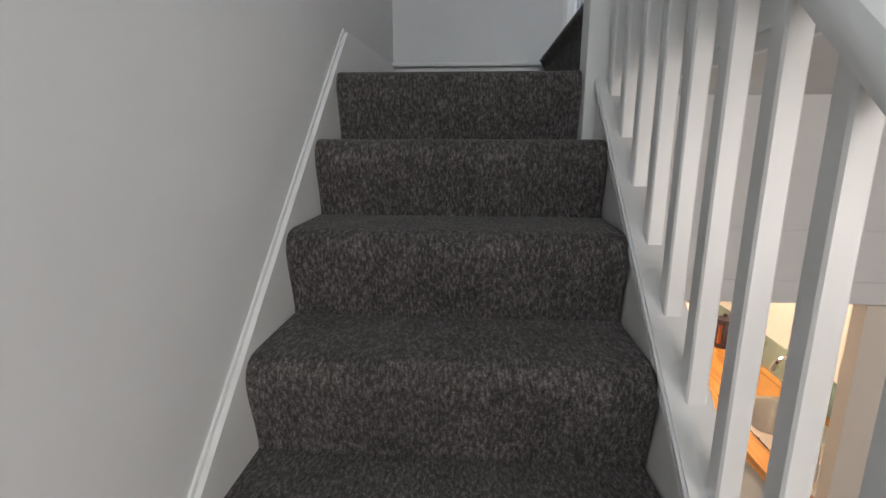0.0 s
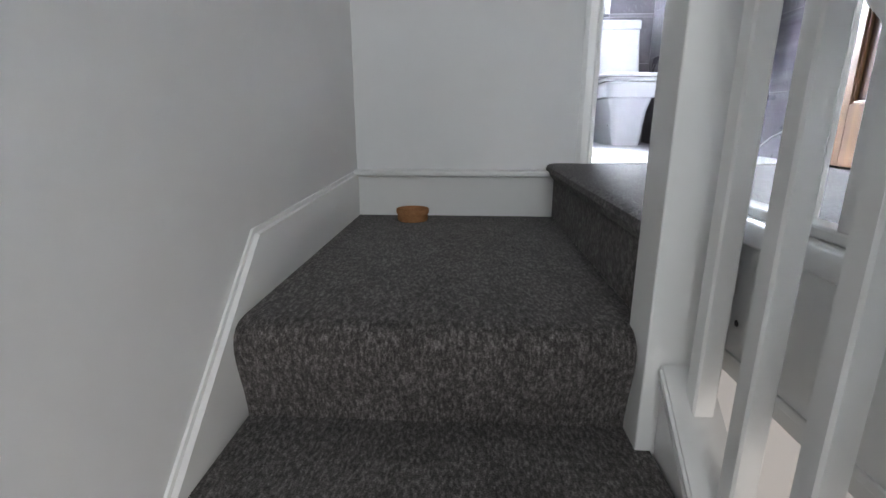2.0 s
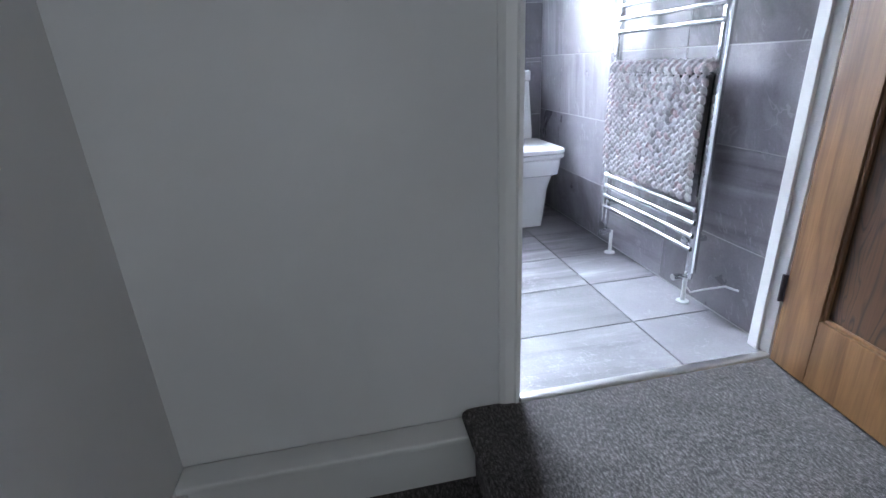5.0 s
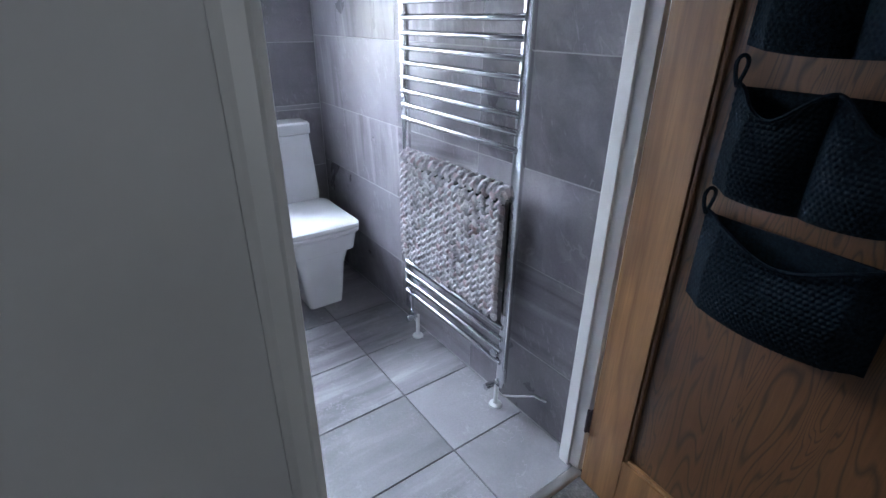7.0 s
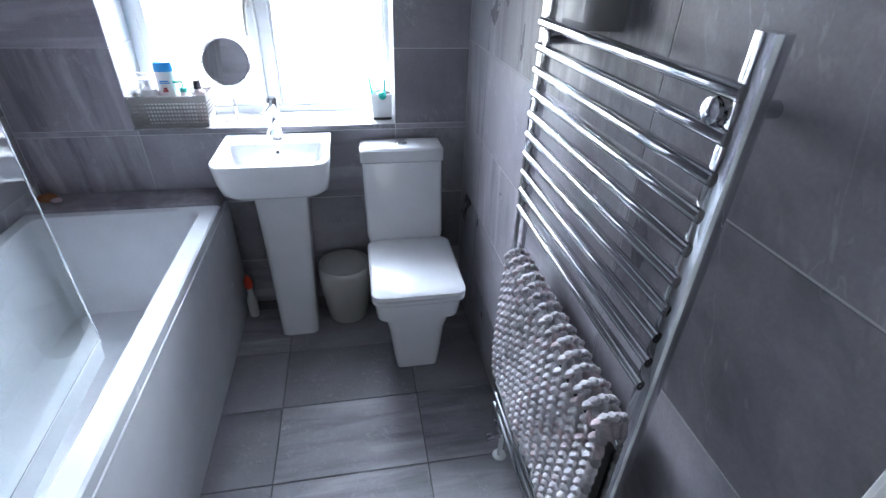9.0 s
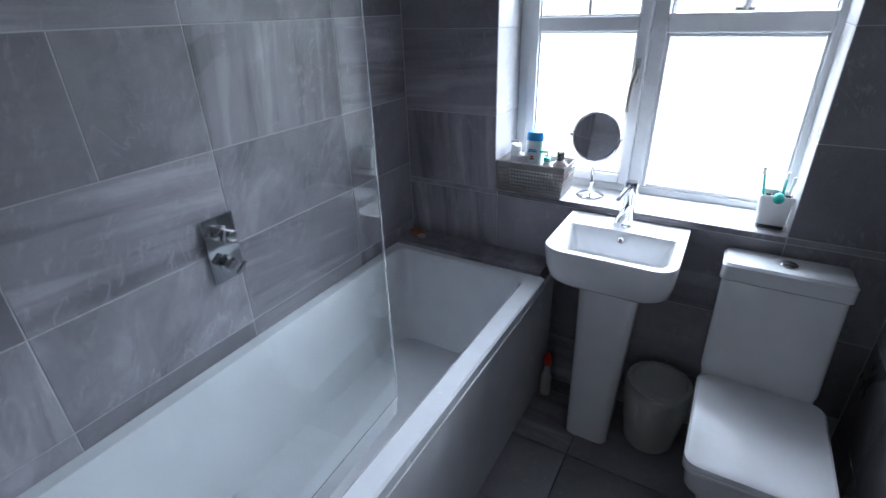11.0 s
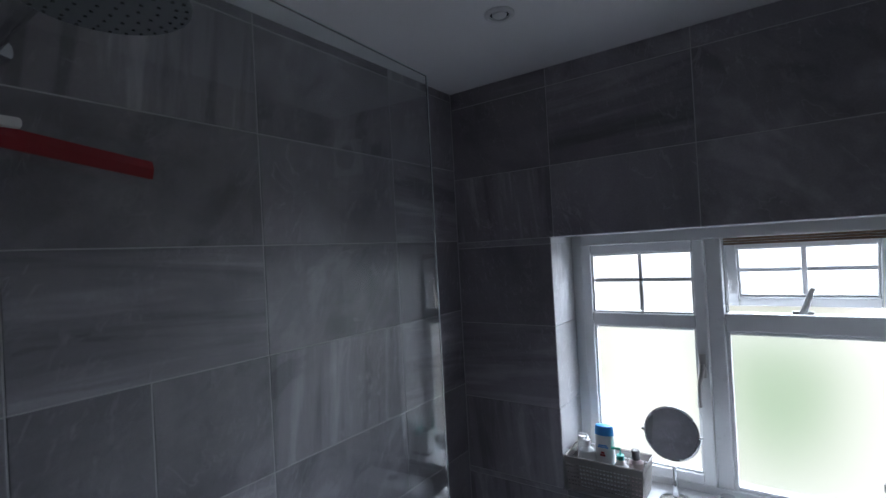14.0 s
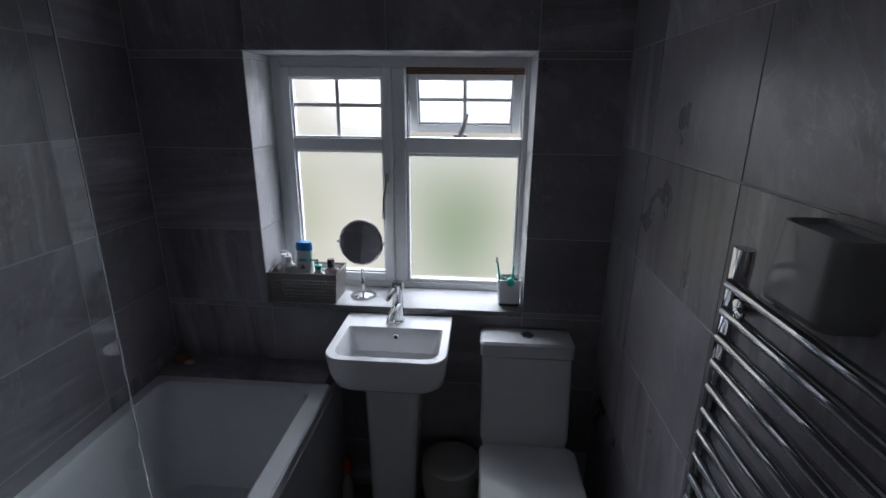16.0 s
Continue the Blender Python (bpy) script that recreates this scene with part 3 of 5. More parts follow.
def pocket(x0, x1, z_top, z_bot, sag, depth=0.055, dips=1):
    """A sagging crocheted pouch: front skin with rib relief, with a dark opening."""
    bm_ = bmesh.new()
    nx, nz = 150, 64
    rows = []
    for j in range(nz + 1):
        v = j / nz
        row = []
        for i in range(nx + 1):
            u = i / nx
            x = x0 + (x1 - x0) * u
            lobes = abs(math.sin(math.pi * u * dips)) ** 0.7
            edge_ = min(1.0, 7 * u, 7 * (1 - u))
            zt = z_top - 0.052 * math.sin(math.pi * u * dips) ** 2
            zb = z_bot - sag * math.sin(math.pi * min(1, u * 1.05)) ** 0.8
            z = zb + (zt - zb) * v
            bulge = depth * (0.35 + 0.65 * lobes) * edge_ * (0.55 + 0.45 * math.sin(math.pi * min(1.0, 0.12 + v))) + 0.004
            knit = 0.0024 * abs(math.sin(x * 300 + (int(z * 350 / math.pi) % 2) * math.pi / 2)) * abs(math.sin(z * 350))
            row.append(bm_.verts.new((x, -bulge - knit, z)))
        rows.append(row)
    for a, b in zip(rows, rows[1:]):
        for i in range(nx):
            bm_.faces.new((a[i], a[i + 1], b[i + 1], b[i]))
    base = [bm_.verts.new((v.co.x, -0.001, v.co.z)) for v in rows[0]]
    for i in range(nx):
        bm_.faces.new((base[i], base[i + 1], rows[0][i + 1], rows[0][i]))
    front = on_door("pouch", bm_, DARKYARN, smooth=True, parent=pockets)
    bm_ = bmesh.new()
    rim = []
    for i in range(41):
        u = i / 40
        lobes = abs(math.sin(math.pi * u * dips)) ** 0.7
        e_ = min(1.0, 7 * u, 7 * (1 - u))
        rim.append((x0 + (x1 - x0) * u, -(depth * (0.35 + 0.65 * lobes) * e_ * 0.74) - 0.004, z_top - 0.052 * math.sin(math.pi * u * dips) ** 2))
    tube(bm_, rim, 0.0038, 6)
    on_door("rim_cord", bm_, DARKYARN, smooth=True, parent=pockets)
    bm_ = bmesh.new()
    add_box(bm_, x0 + 0.004, x1 - 0.004, -0.004, -0.001, z_bot + 0.01, z_top - 0.004, 0.001)
    on_door("back_cloth", bm_, DARKYARN, parent=pockets)
    for x in (x0 + 0.004, x1 - 0.004):
        bm_ = bmesh.new()
        ring = [(x + 0.003 * math.sin(2 * a), -0.012 + 0.016 * math.cos(a), z_top + 0.022 + 0.026 * math.sin(a)) for a in [radians(20 * q) for q in range(19)]]
        tube(bm_, ring, 0.004, 6, False)
        on_door("ring", bm_, DARKYARN, smooth=True, parent=pockets)
    return front


pocket(0.182, 0.515, 0.990, 0.798, 0.012)
pocket(0.178, 0.515, 1.235, 1.045, 0.014, 0.05, 2)
pocket(0.176, 0.515, 1.485, 1.300, 0.014, 0.05, 2)
pocket(0.176, 0.515, 1.700, 1.530, 0.014, 0.05, 2)


# ---- dish on the landing ----
bm = bmesh.new()
lathe(bm, (0, 0, 0), [(0.053, 0.0), (0.056, 0.006), (0.056, 0.025), (0.060, 0.028), (0.060, 0.041), (0.059, 0.044), (0.054, 0.045), (0.053, 0.042), (0.050, 0.013), (0.045, 0.009), (0.0, 0.009)], n=36)
dish = part("dish", bm, TERRA, smooth=True)
dish.location = (-0.195, 2.318, -0.2)
tagged(dish, "small round terracotta dish on the grey carpeted landing", "dish")


# ---- kitchen seen below ----
KZ = -1.5
FROM = Vector((0.009, -0.125, -0.403))
FIT = Matrix.Translation(FROM) @ Matrix.Scale(1.369, 4) @ Matrix.Translation(-FROM)
top = thing("worktop", (1.2, 2.3, KZ), "honey-orange wooden kitchen worktop with a steel sink let in", "worktop")
for a in ((1.003, 1.084, 1.10, 3.0), (1.402, 1.455, 1.10, 3.0), (1.0841, 1.4019, 1.886, 3.0)):
    box("board", a[0], a[1], a[2], a[3], KZ - 0.038, KZ, WORKTOP, top, bevel=0.003)
sink = thing("sink", (1.24, 1.6, KZ), "stainless steel double kitchen sink in the orange wooden worktop", "sink")
bm = bmesh.new()
for y0, y1 in ((1.12, 1.565), (1.5655, 1.884)):
    loft(bm, [rrect(1.086, 1.400, y0, y1, KZ - 0.006, 0.012), rrect(1.086, 1.400, y0, y1, KZ + 0.003, 0.012), rrect(1.108, 1.345, y0 + 0.022, y1 - 0.022, KZ + 0.002, 0.05), rrect(1.118, 1.335, y0 + 0.032, y1 - 0.032, KZ - 0.02, 0.055), rrect(1.130, 1.325, y0 + 0.045, y1 - 0.045, KZ - 0.145, 0.06), rrect(1.16, 1.30, y0 + 0.08, y1 - 0.08, KZ - 0.155, 0.05)], cap_start=False)
part("basin", bm, STEEL, sink, smooth=True)
for y in (1.345, 1.735):
    bm = bmesh.new()
    lathe(bm, (1.235, y, KZ - 0.1545), [(0.034, 0.0), (0.034, 0.003), (0.020, 0.0035), (0.0, 0.003)], n=18)
    part("waste", bm, CHROME, sink)
    bm = bmesh.new()
    for q in range(4):
        lathe(bm, (1.235 + 0.009 * math.cos(q * 1.57), y + 0.009 * math.sin(q * 1.57), KZ - 0.151), [(0.004, 0.0), (0.004, 0.0008)], n=8)
    part("waste_hole", bm, DARKP, sink)
tap = thing("kitchen_tap", (1.375, 1.80, KZ), "chrome swan-neck kitchen tap behind the steel sink", "tap")
bm = bmesh.new()
arc = [(1.375, 1.80, KZ), (1.375, 1.80, KZ + 0.17)] + [(1.375 - 0.055 * (1 - math.cos(radians(a))), 1.80 + 0.02 * a / 180, KZ + 0.17 + 0.055 * math.sin(radians(a))) for a in range(20, 181, 20)] + [(1.262, 1.822, KZ + 0.155)]
tube(bm, arc, 0.0095, 10)
part("spout", bm, CHROME, tap, smooth=True)
for s in (-1, 1):
    bm = bmesh.new()
    lathe(bm, (1.375, 1.80 + 0.06 * s, KZ), [(0.02, 0), (0.015, 0.03), (0.012, 0.05), (0.017, 0.055), (0.017, 0.075), (0.004, 0.08)], n=14)
    tube(bm, [(1.375, 1.80 + 0.06 * s, KZ + 0.07), (1.345, 1.80 + 0.09 * s, KZ + 0.075)], 0.006, 8)
    tube(bm, [(1.375, 1.80 + 0.06 * s, KZ + 0.025), (1.375, 1.80, KZ + 0.025)], 0.009, 8)
    part("handle", bm, CHROME, tap, smooth=True)
splash = box("splashback", 1.448, 1.4545, 1.10, 3.0, KZ + 0.001, KZ + 0.155, SPLASH)
tagged(splash, "grey-green glass splashback on the kitchen wall behind the sink", "splashback")
kit = thing("kitchen_unit", (1.2, 2.0, -2.157), "white kitchen base unit under the wooden worktop", "cabinet")
box("carcass", 1.045, 1.455, 1.10, 3.0, -2.085, -1.70, WHITEP, kit)
box("plinth", 1.06, 1.455, 1.10, 3.0, -2.157, -2.0855, WHITEP, kit)
for y0 in (1.10, 1.70, 2.30):
    box("unit_door", 1.024, 1.044, y0 + 0.002, y0 + 0.596, -2.085, KZ - 0.05, WHITEP, kit, bevel=0.002)
jar = thing("coffee_jar", (1.36, 2.42, KZ), "black storage jar with a copper-coloured band on the wooden worktop", "jar")
bm = bmesh.new()
lathe(bm, (1.36, 2.42, KZ), [(0.040, 0), (0.042, 0.008), (0.042, 0.022), (0.038, 0.024), (0.038, 0.135), (0.035, 0.14)], n=22)
part("jar_body", bm, DARKP, jar, smooth=True)
bm = bmesh.new()
for a0 in (0.6, 2.2, 3.8, 5.4):
    add_box(bm, 1.36 + 0.0385 * math.cos(a0) - 0.008, 1.36 + 0.0385 * math.cos(a0) + 0.008, 2.42 + 0.0385 * math.sin(a0) - 0.008, 2.42 + 0.0385 * math.sin(a0) + 0.008, KZ + 0.024, KZ + 0.134, 0.004)
part("band", bm, COPPER, jar, "copper-coloured band")
bm = bmesh.new()
lathe(bm, (1.36, 2.42, KZ + 0.14), [(0.041, 0), (0.042, 0.02), (0.03, 0.03), (0.010, 0.034), (0.012, 0.046), (0.0, 0.05)], n=22)
part("lid", bm, DARKP, jar, smooth=True)
kettle = thing("kettle", (1.28, 2.66, KZ), "white rounded kettle on the wooden worktop", "kettle")
bm = bmesh.new()
lathe(bm, (1.28, 2.66, KZ), [(0.075, 0), (0.080, 0.02), (0.072, 0.12), (0.050, 0.18), (0.012, 0.195), (0.014, 0.21), (0.0, 0.215)], n=24)
part("kettle_body", bm, WHITEP, kettle, smooth=True)
bm = bmesh.new()
tube(bm, [(1.28, 2.58, KZ + 0.05), (1.28, 2.53, KZ + 0.10), (1.28, 2.54, KZ + 0.17), (1.28, 2.61, KZ + 0.185)], 0.009, 8)
part("handle", bm, WHITEP, kettle, smooth=True)


FIT = Matrix()


# ---- window ----
SHIFT = Vector((0.013, 0.067, -0.016))
FX0, FX1, FZ0, FZ1 = -0.043, 1.003, 0.937, 1.912
win = structure(thing("window_1", (0.48, 4.65, WZ0), "", ""))


def wbar(name, x0, x1, z0, z1, y0=4.622, y1=4.685, bevel=0.005, m=None, mat=None):
    bm_ = bmesh.new()
    add_box(bm_, x0, x1, y0, y1, z0, z1, bevel)
    if m is not None:
        bm_.transform(m)
    return part(name, bm_, mat or UPVC, win)


def sash(x0, x1, z0, z1, w, y0, y1, m=None, name="sash_frame"):
    for a in ((x0, x0 + w, z0, z1), (x1 - w, x1, z0, z1), (x0 + w + 0.0003, x1 - w - 0.0003, z0, z0 + w), (x0 + w + 0.0003, x1 - w - 0.0003, z1 - w, z1)):
        wbar(name, *a, y0, y1, 0.004, m)
    i = w
    for a in ((x0 + i, x0 + i + 0.008, z0 + i, z1 - i), (x1 - i - 0.008, x1 - i, z0 + i, z1 - i), (x0 + i + 0.0083, x1 - i - 0.0083, z0 + i, z0 + i + 0.008), (x0 + i + 0.0083, x1 - i - 0.0083, z1 - i - 0.008, z1 - i)):
        wbar("glazing_bead", *a, y0 + 0.012, y1 - 0.006, 0.003, m)


def pane(x0, x1, z0, z1, y, m=None, bars=False):
    bm_ = bmesh.new()
    add_box(bm_, x0, x1, y, y + 0.004, z0, z1)
    if m is not None:
        bm_.transform(m)
    p = part("pane", bm_, FROST, win)
    p.visible_shadow = False
    if bars:
        wbar("glazing_bar", (x0 + x1) / 2 - 0.008, (x0 + x1) / 2 + 0.008, z0, z1, y - 0.010, y - 0.001, 0.003, m)
        zc = z0 + (z1 - z0) * 0.55
        for a, b in ((x0, (x0 + x1) / 2 - 0.0082), ((x0 + x1) / 2 + 0.0082, x1)):
            wbar("glazing_bar", a, b, zc - 0.008, zc + 0.008, y - 0.010, y - 0.001, 0.002, m)


wbar("outer_frame", FX0 - 0.02, FX0 + 0.030, FZ0 - 0.02, FZ1 + 0.02)
wbar("outer_frame", FX1 - 0.014, FX1 + 0.02, FZ0 - 0.02, FZ1 + 0.02)
wbar("outer_frame", FX0 + 0.031, FX1 - 0.015, FZ1 - 0.034, FZ1 + 0.02)
wbar("outer_frame", FX0 + 0.031, FX1 - 0.015, FZ0 - 0.02, FZ0 + 0.020)
wbar("mullion", 0.452, 0.505, FZ0 + 0.0203, FZ1 - 0.0343)
wbar("mullion_back", 0.438, 0.5155, FZ0 + 0.0203, FZ1 - 0.041, 4.6855, 4.700, 0.002)
wbar("head_back", FX0 - 0.02, FX1 + 0.02, FZ1 - 0.0405, FZ1 + 0.02, 4.6855, 4.700, 0.002)
wbar("transom", 0.5055, FX1 - 0.015, 1.538, 1.603)
sash(-0.010, 0.449, 0.962, 1.877, 0.038, 4.606, 4.66)
wbar("sash_rail", 0.0285, 0.4105, 1.545, 1.597, 4.607, 4.659, 0.004)
for z0, z1 in ((1.537, 1.545), (1.597, 1.605)):
    wbar("glazing_bead", 0.037, 0.402, z0, z1, 4.618, 4.653, 0.002)
pane(0.034, 0.405, 1.602, 1.835, 4.640, bars=True)
pane(0.034, 0.405, 1.005, 1.541, 4.640)
for a in ((0.5055, 0.519, 0.9575, 1.5375), (0.979, 0.9885, 0.9575, 1.5375), (0.5195, 0.9785, 0.9575, 0.972), (0.5195, 0.9785, 1.525, 1.5375)):
    wbar("glazing_bead", *a, 4.630, 4.675, 0.003)
pane(0.516, 0.982, 0.968, 1.530, 4.655)
for x0, x1 in ((0.5056, 0.5115), (0.9845, 0.9885)):
    wbar("vent_rebate", x0, x1, 1.6035, 1.8775, 4.672, 4.685, 0.002)
TILT_M = Matrix.Translation((0, 4.66, 1.872)) @ Matrix.Rotation(radians(17), 4, "X") @ Matrix.Translation((0, -4.66, -1.872))
sash(0.512, 0.984, 1.606, 1.870, 0.036, 4.656, 4.70, TILT_M, "vent_frame")
pane(0.552, 0.944, 1.647, 1.829, 4.680, TILT_M, True)
for x in (0.510, 0.986):
    bm = bmesh.new()
    tube(bm, [(x, 4.67, 1.63), (x, 4.72, 1.66), (x, 4.69, 1.84)], 0.002, 6)
    part("vent_stay", bm, GREYM, win)
bm = bmesh.new()
lathe(bm, (0.428, 4.604, 1.40), [(0.011, 0.0), (0.011, -0.014), (0.008, -0.016)], "y", 12)
add_box(bm, 0.416, 0.440, 4.597, 4.606, 1.365, 1.455, 0.004)
tube(bm, [(0.428, 4.585, 1.42), (0.426, 4.575, 1.39), (0.418, 4.572, 1.355), (0.415, 4.574, 1.30), (0.414, 4.578, 1.262)], [0.009, 0.009, 0.008, 0.007, 0.008], 8)
part("window_handle", bm, STEEL, win, "grey metal window handle", True)
bm = bmesh.new()
add_box(bm, 0.705, 0.765, 4.604, 4.622, 1.607, 1.619, 0.003)
tube(bm, [(0.735, 4.605, 1.615), (0.745, 4.59, 1.64), (0.758, 4.58, 1.685), (0.765, 4.575, 1.70)], [0.011, 0.010, 0.008, 0.006], 8)
part("vent_handle", bm, UPVC, win, smooth=True)
blind = thing("rolled_blind", (0.75, 4.61, 1.855), "rolled brown slatted blind under the head of the window", "blind")
for k in range(3):
    box("slat", 0.515, 0.985, 4.598, 4.616, 1.852 + 0.009 * k, 1.860 + 0.009 * k, BROWN, blind, bevel=0.002)


SHIFT = Vector((0, 0, 0))

# ---- bath, screen and shower ----
bath = thing("bath", (-0.12, 3.4, 0.0), "white acrylic bath with a grey-white side panel along the tiled wall", "bath")
bm = bmesh.new()
BX0, BX1, BY0, BY1, BZ = XL + 0.001, 0.262, YN + 0.005, 4.312, 0.631
loft(bm, [rrect(BX0, BX1, BY0, BY1, BZ - 0.042, 0.004, 8), rrect(BX0, BX1, BY0, BY1, BZ - 0.008, 0.004, 8), rrect(BX0 + 0.006, BX1 - 0.007, BY0 + 0.006, BY1 - 0.006, BZ, 0.008, 8),
      rrect(BX0 + 0.050, BX1 - 0.066, BY0 + 0.06, BY1 - 0.040, BZ - 0.001, 0.05, 8), rrect(BX0 + 0.056, BX1 - 0.075, BY0 + 0.067, BY1 - 0.047, BZ - 0.010, 0.05, 8),
      rrect(BX0 + 0.072, BX1 - 0.090, BY0 + 0.10, BY1 - 0.07, BZ - 0.12, 0.06, 8), rrect(BX0 + 0.095, BX1 - 0.128, BY0 + 0.18, BY1 - 0.12, BZ - 0.34, 0.08, 8),
      rrect(BX0 + 0.12, BX1 - 0.155, BY0 + 0.24, BY1 - 0.16, BZ - 0.40, 0.09, 8), rrect(BX0 + 0.16, BX1 - 0.20, BY0 + 0.3, BY1 - 0.22, BZ - 0.412, 0.09, 8)], cap_start=False)
part("tub", bm, ACRYLIC, bath, smooth=True)
box("side_panel", 0.240, 0.256, BY0, YB - 0.001, 0.0, BZ - 0.049, ACRYLIC, bath, bevel=0.003)
box("panel_bead", 0.2563, 0.264, BY0, BY1, BZ - 0.055, BZ - 0.045, ACRYLIC, bath, bevel=0.003)
structure(box("bath_shelf", XL - 0.004, 0.2392, BY1 + 0.001, YB + 0.004, 0.0, 0.645, TILE, bevel=0.002))

screen = thing("shower_screen", (0.164, 3.416, BZ), "clear frameless glass shower screen standing on the bath rim", "shower screen")
GX, GY0, GY1 = 0.164, YN + 0.024, 3.416
bm = bmesh.new()
add_box(bm, GX - 0.003, GX + 0.003, GY0, GY1 - 0.0025, 0.700, 2.204, 0.001, 1)
part("screen_glass", bm, GLASS, screen)
# Opaque pale strips draw the light caught along the polished edges.
box("bright_edge_line", GX - 0.0029, GX + 0.0029, GY1 - 0.0022, GY1, 0.700, 2.204, GEDGE, screen)
box("bright_edge_line", GX - 0.0029, GX + 0.0029, GY0 + 0.002, GY1, 2.2043, 2.2058, GEDGE, screen)
box("seal", GX - 0.004, GX + 0.004, GY0, GY1 - 0.004, 0.690, 0.6998, SEAL, screen, "translucent seal along the foot of the glass")
bm = bmesh.new()
prism(bm, [(GX - 0.002, 0.690), (GX + 0.001, 0.690), (GX - 0.004, 0.636), (GX - 0.006, 0.636)], "y", GY0, GY1 - 0.004)
part("drip_strip", bm, SEAL, screen)
box("wall_channel", GX - 0.010, GX + 0.010, YN + 0.004, GY0 - 0.0003, 0.690, 2.204, CHROME, screen, bevel=0.002)
screen.matrix_world = screen.matrix_world @ Matrix.Rotation(radians(2.75), 4, "Z")

valve = thing("shower_valve", (XL, 3.39, 1.0), "chrome concealed shower valve with two handles on the tiled wall", "shower valve")
box("plate", XL, XL + 0.010, 3.376, 3.486, 0.880, 1.092, CHROME, valve, bevel=0.003)
for z0, lean in ((1.036, -22), (0.936, 38)):
    bm = bmesh.new()
    lathe(bm, (XL + 0.010, 3.431, z0), [(0.027, 0), (0.027, 0.006), (0.017, 0.008), (0.017, 0.022)], "x", 20)
    part("collar", bm, CHROME, valve, smooth=True)
    bm = bmesh.new()
    add_box(bm, 0.022, 0.048, -0.019, 0.019, -0.019, 0.019, 0.004)
    add_box(bm, 0.044, 0.052, -0.019, 0.028, -0.020, -0.009, 0.003)
    bm.transform(Matrix.Translation((XL + 0.010, 3.431, z0)) @ Matrix.Rotation(radians(lean), 4, "X"))
    part("handle", bm, CHROME, valve, smooth=True)

SHIFT = Vector((0.0, 0.025, 0.05))
sh = thing("rain_shower_head", (0.03, 2.90, 2.16), "round perforated metal rain shower head over the bath", "shower head")
bm = bmesh.new()
lathe(bm, (0.03, 2.90, 2.152), [(0.098, 0.0), (0.100, 0.004), (0.098, 0.010), (0.03, 0.018), (0.018, 0.03), (0.014, 0.05)], n=36)
part("head_plate", bm, GREYM, sh, smooth=True)
bm = bmesh.new()
for r, n_ in ((0.02, 6), (0.04, 12), (0.06, 18), (0.08, 24), (0.092, 30)):
    for k in range(n_):
        a = 2 * math.pi * k / n_
        lathe(bm, (0.03 + r * math.cos(a), 2.90 + r * math.sin(a), 2.1522), [(0.0022, 0), (0.0026, -0.0015)], n=6)
tagged(part("nozzles", bm, GREYD, sh), "", "", "", "stuff")
bm = bmesh.new()
tube(bm, [(0.03, 2.90, 2.19), (0.03, 2.90, 2.215), (0.005, 2.90, 2.235), (-0.05, 2.90, 2.24), (XL, 2.90, 2.24)], 0.011, 12)
lathe(bm, (XL, 2.90, 2.24), [(0.03, 0), (0.03, 0.006), (0.014, 0.01)], "x", 18)
part("arm", bm, CHROME, sh, smooth=True)

SHIFT = Vector((0.044, 0.028, -0.004))
sq = thing("squeegee", (0.17, 2.76, 1.98), "white squeegee with dark red blade on the glass screen", "squeegee")
bm = bmesh.new()
loft(bm, [[Vector((0.166 + dx, y, z + dz)) for dx, dz in ((-0.006, -0.008), (0.002, -0.009), (0.006, 0.0), (0.003, 0.008), (-0.005, 0.008))] for y, z in ((2.600, 2.000), (2.866, 1.963))])
part("blade", bm, RED, sq, "dark red rubber blade")
bm = bmesh.new()
add_box(bm, 0.159, 0.175, 2.655, 2.768, 1.985, 1.994, 0.003)
part("blade_holder", bm, WHITEP, sq, smooth=True)
bm = bmesh.new()
tube(bm, [(0.168, 2.730, 1.990), (0.168, 2.732, 2.03), (0.170, 2.740, 2.10), (0.173, 2.752, 2.17), (0.174, 2.757, 2.20)], [0.009, 0.0105, 0.0135, 0.0135, 0.011], 14)
part("handle", bm, WHITEP, sq, smooth=True)
bm = bmesh.new()
lathe(bm, (0.158, 2.835, 2.190), [(0.056, 0.0), (0.054, 0.008), (0.042, 0.018), (0.028, 0.032), (0.028, 0.044), (0.0, 0.048)], "x", 28)
hk = part("suction_hook", bm, WHITEP, smooth=True)
tagged(hk, "white plastic suction hook stuck on the glass shower screen", "hook")


SHIFT = Vector((0.020, 0.063, -0.015))


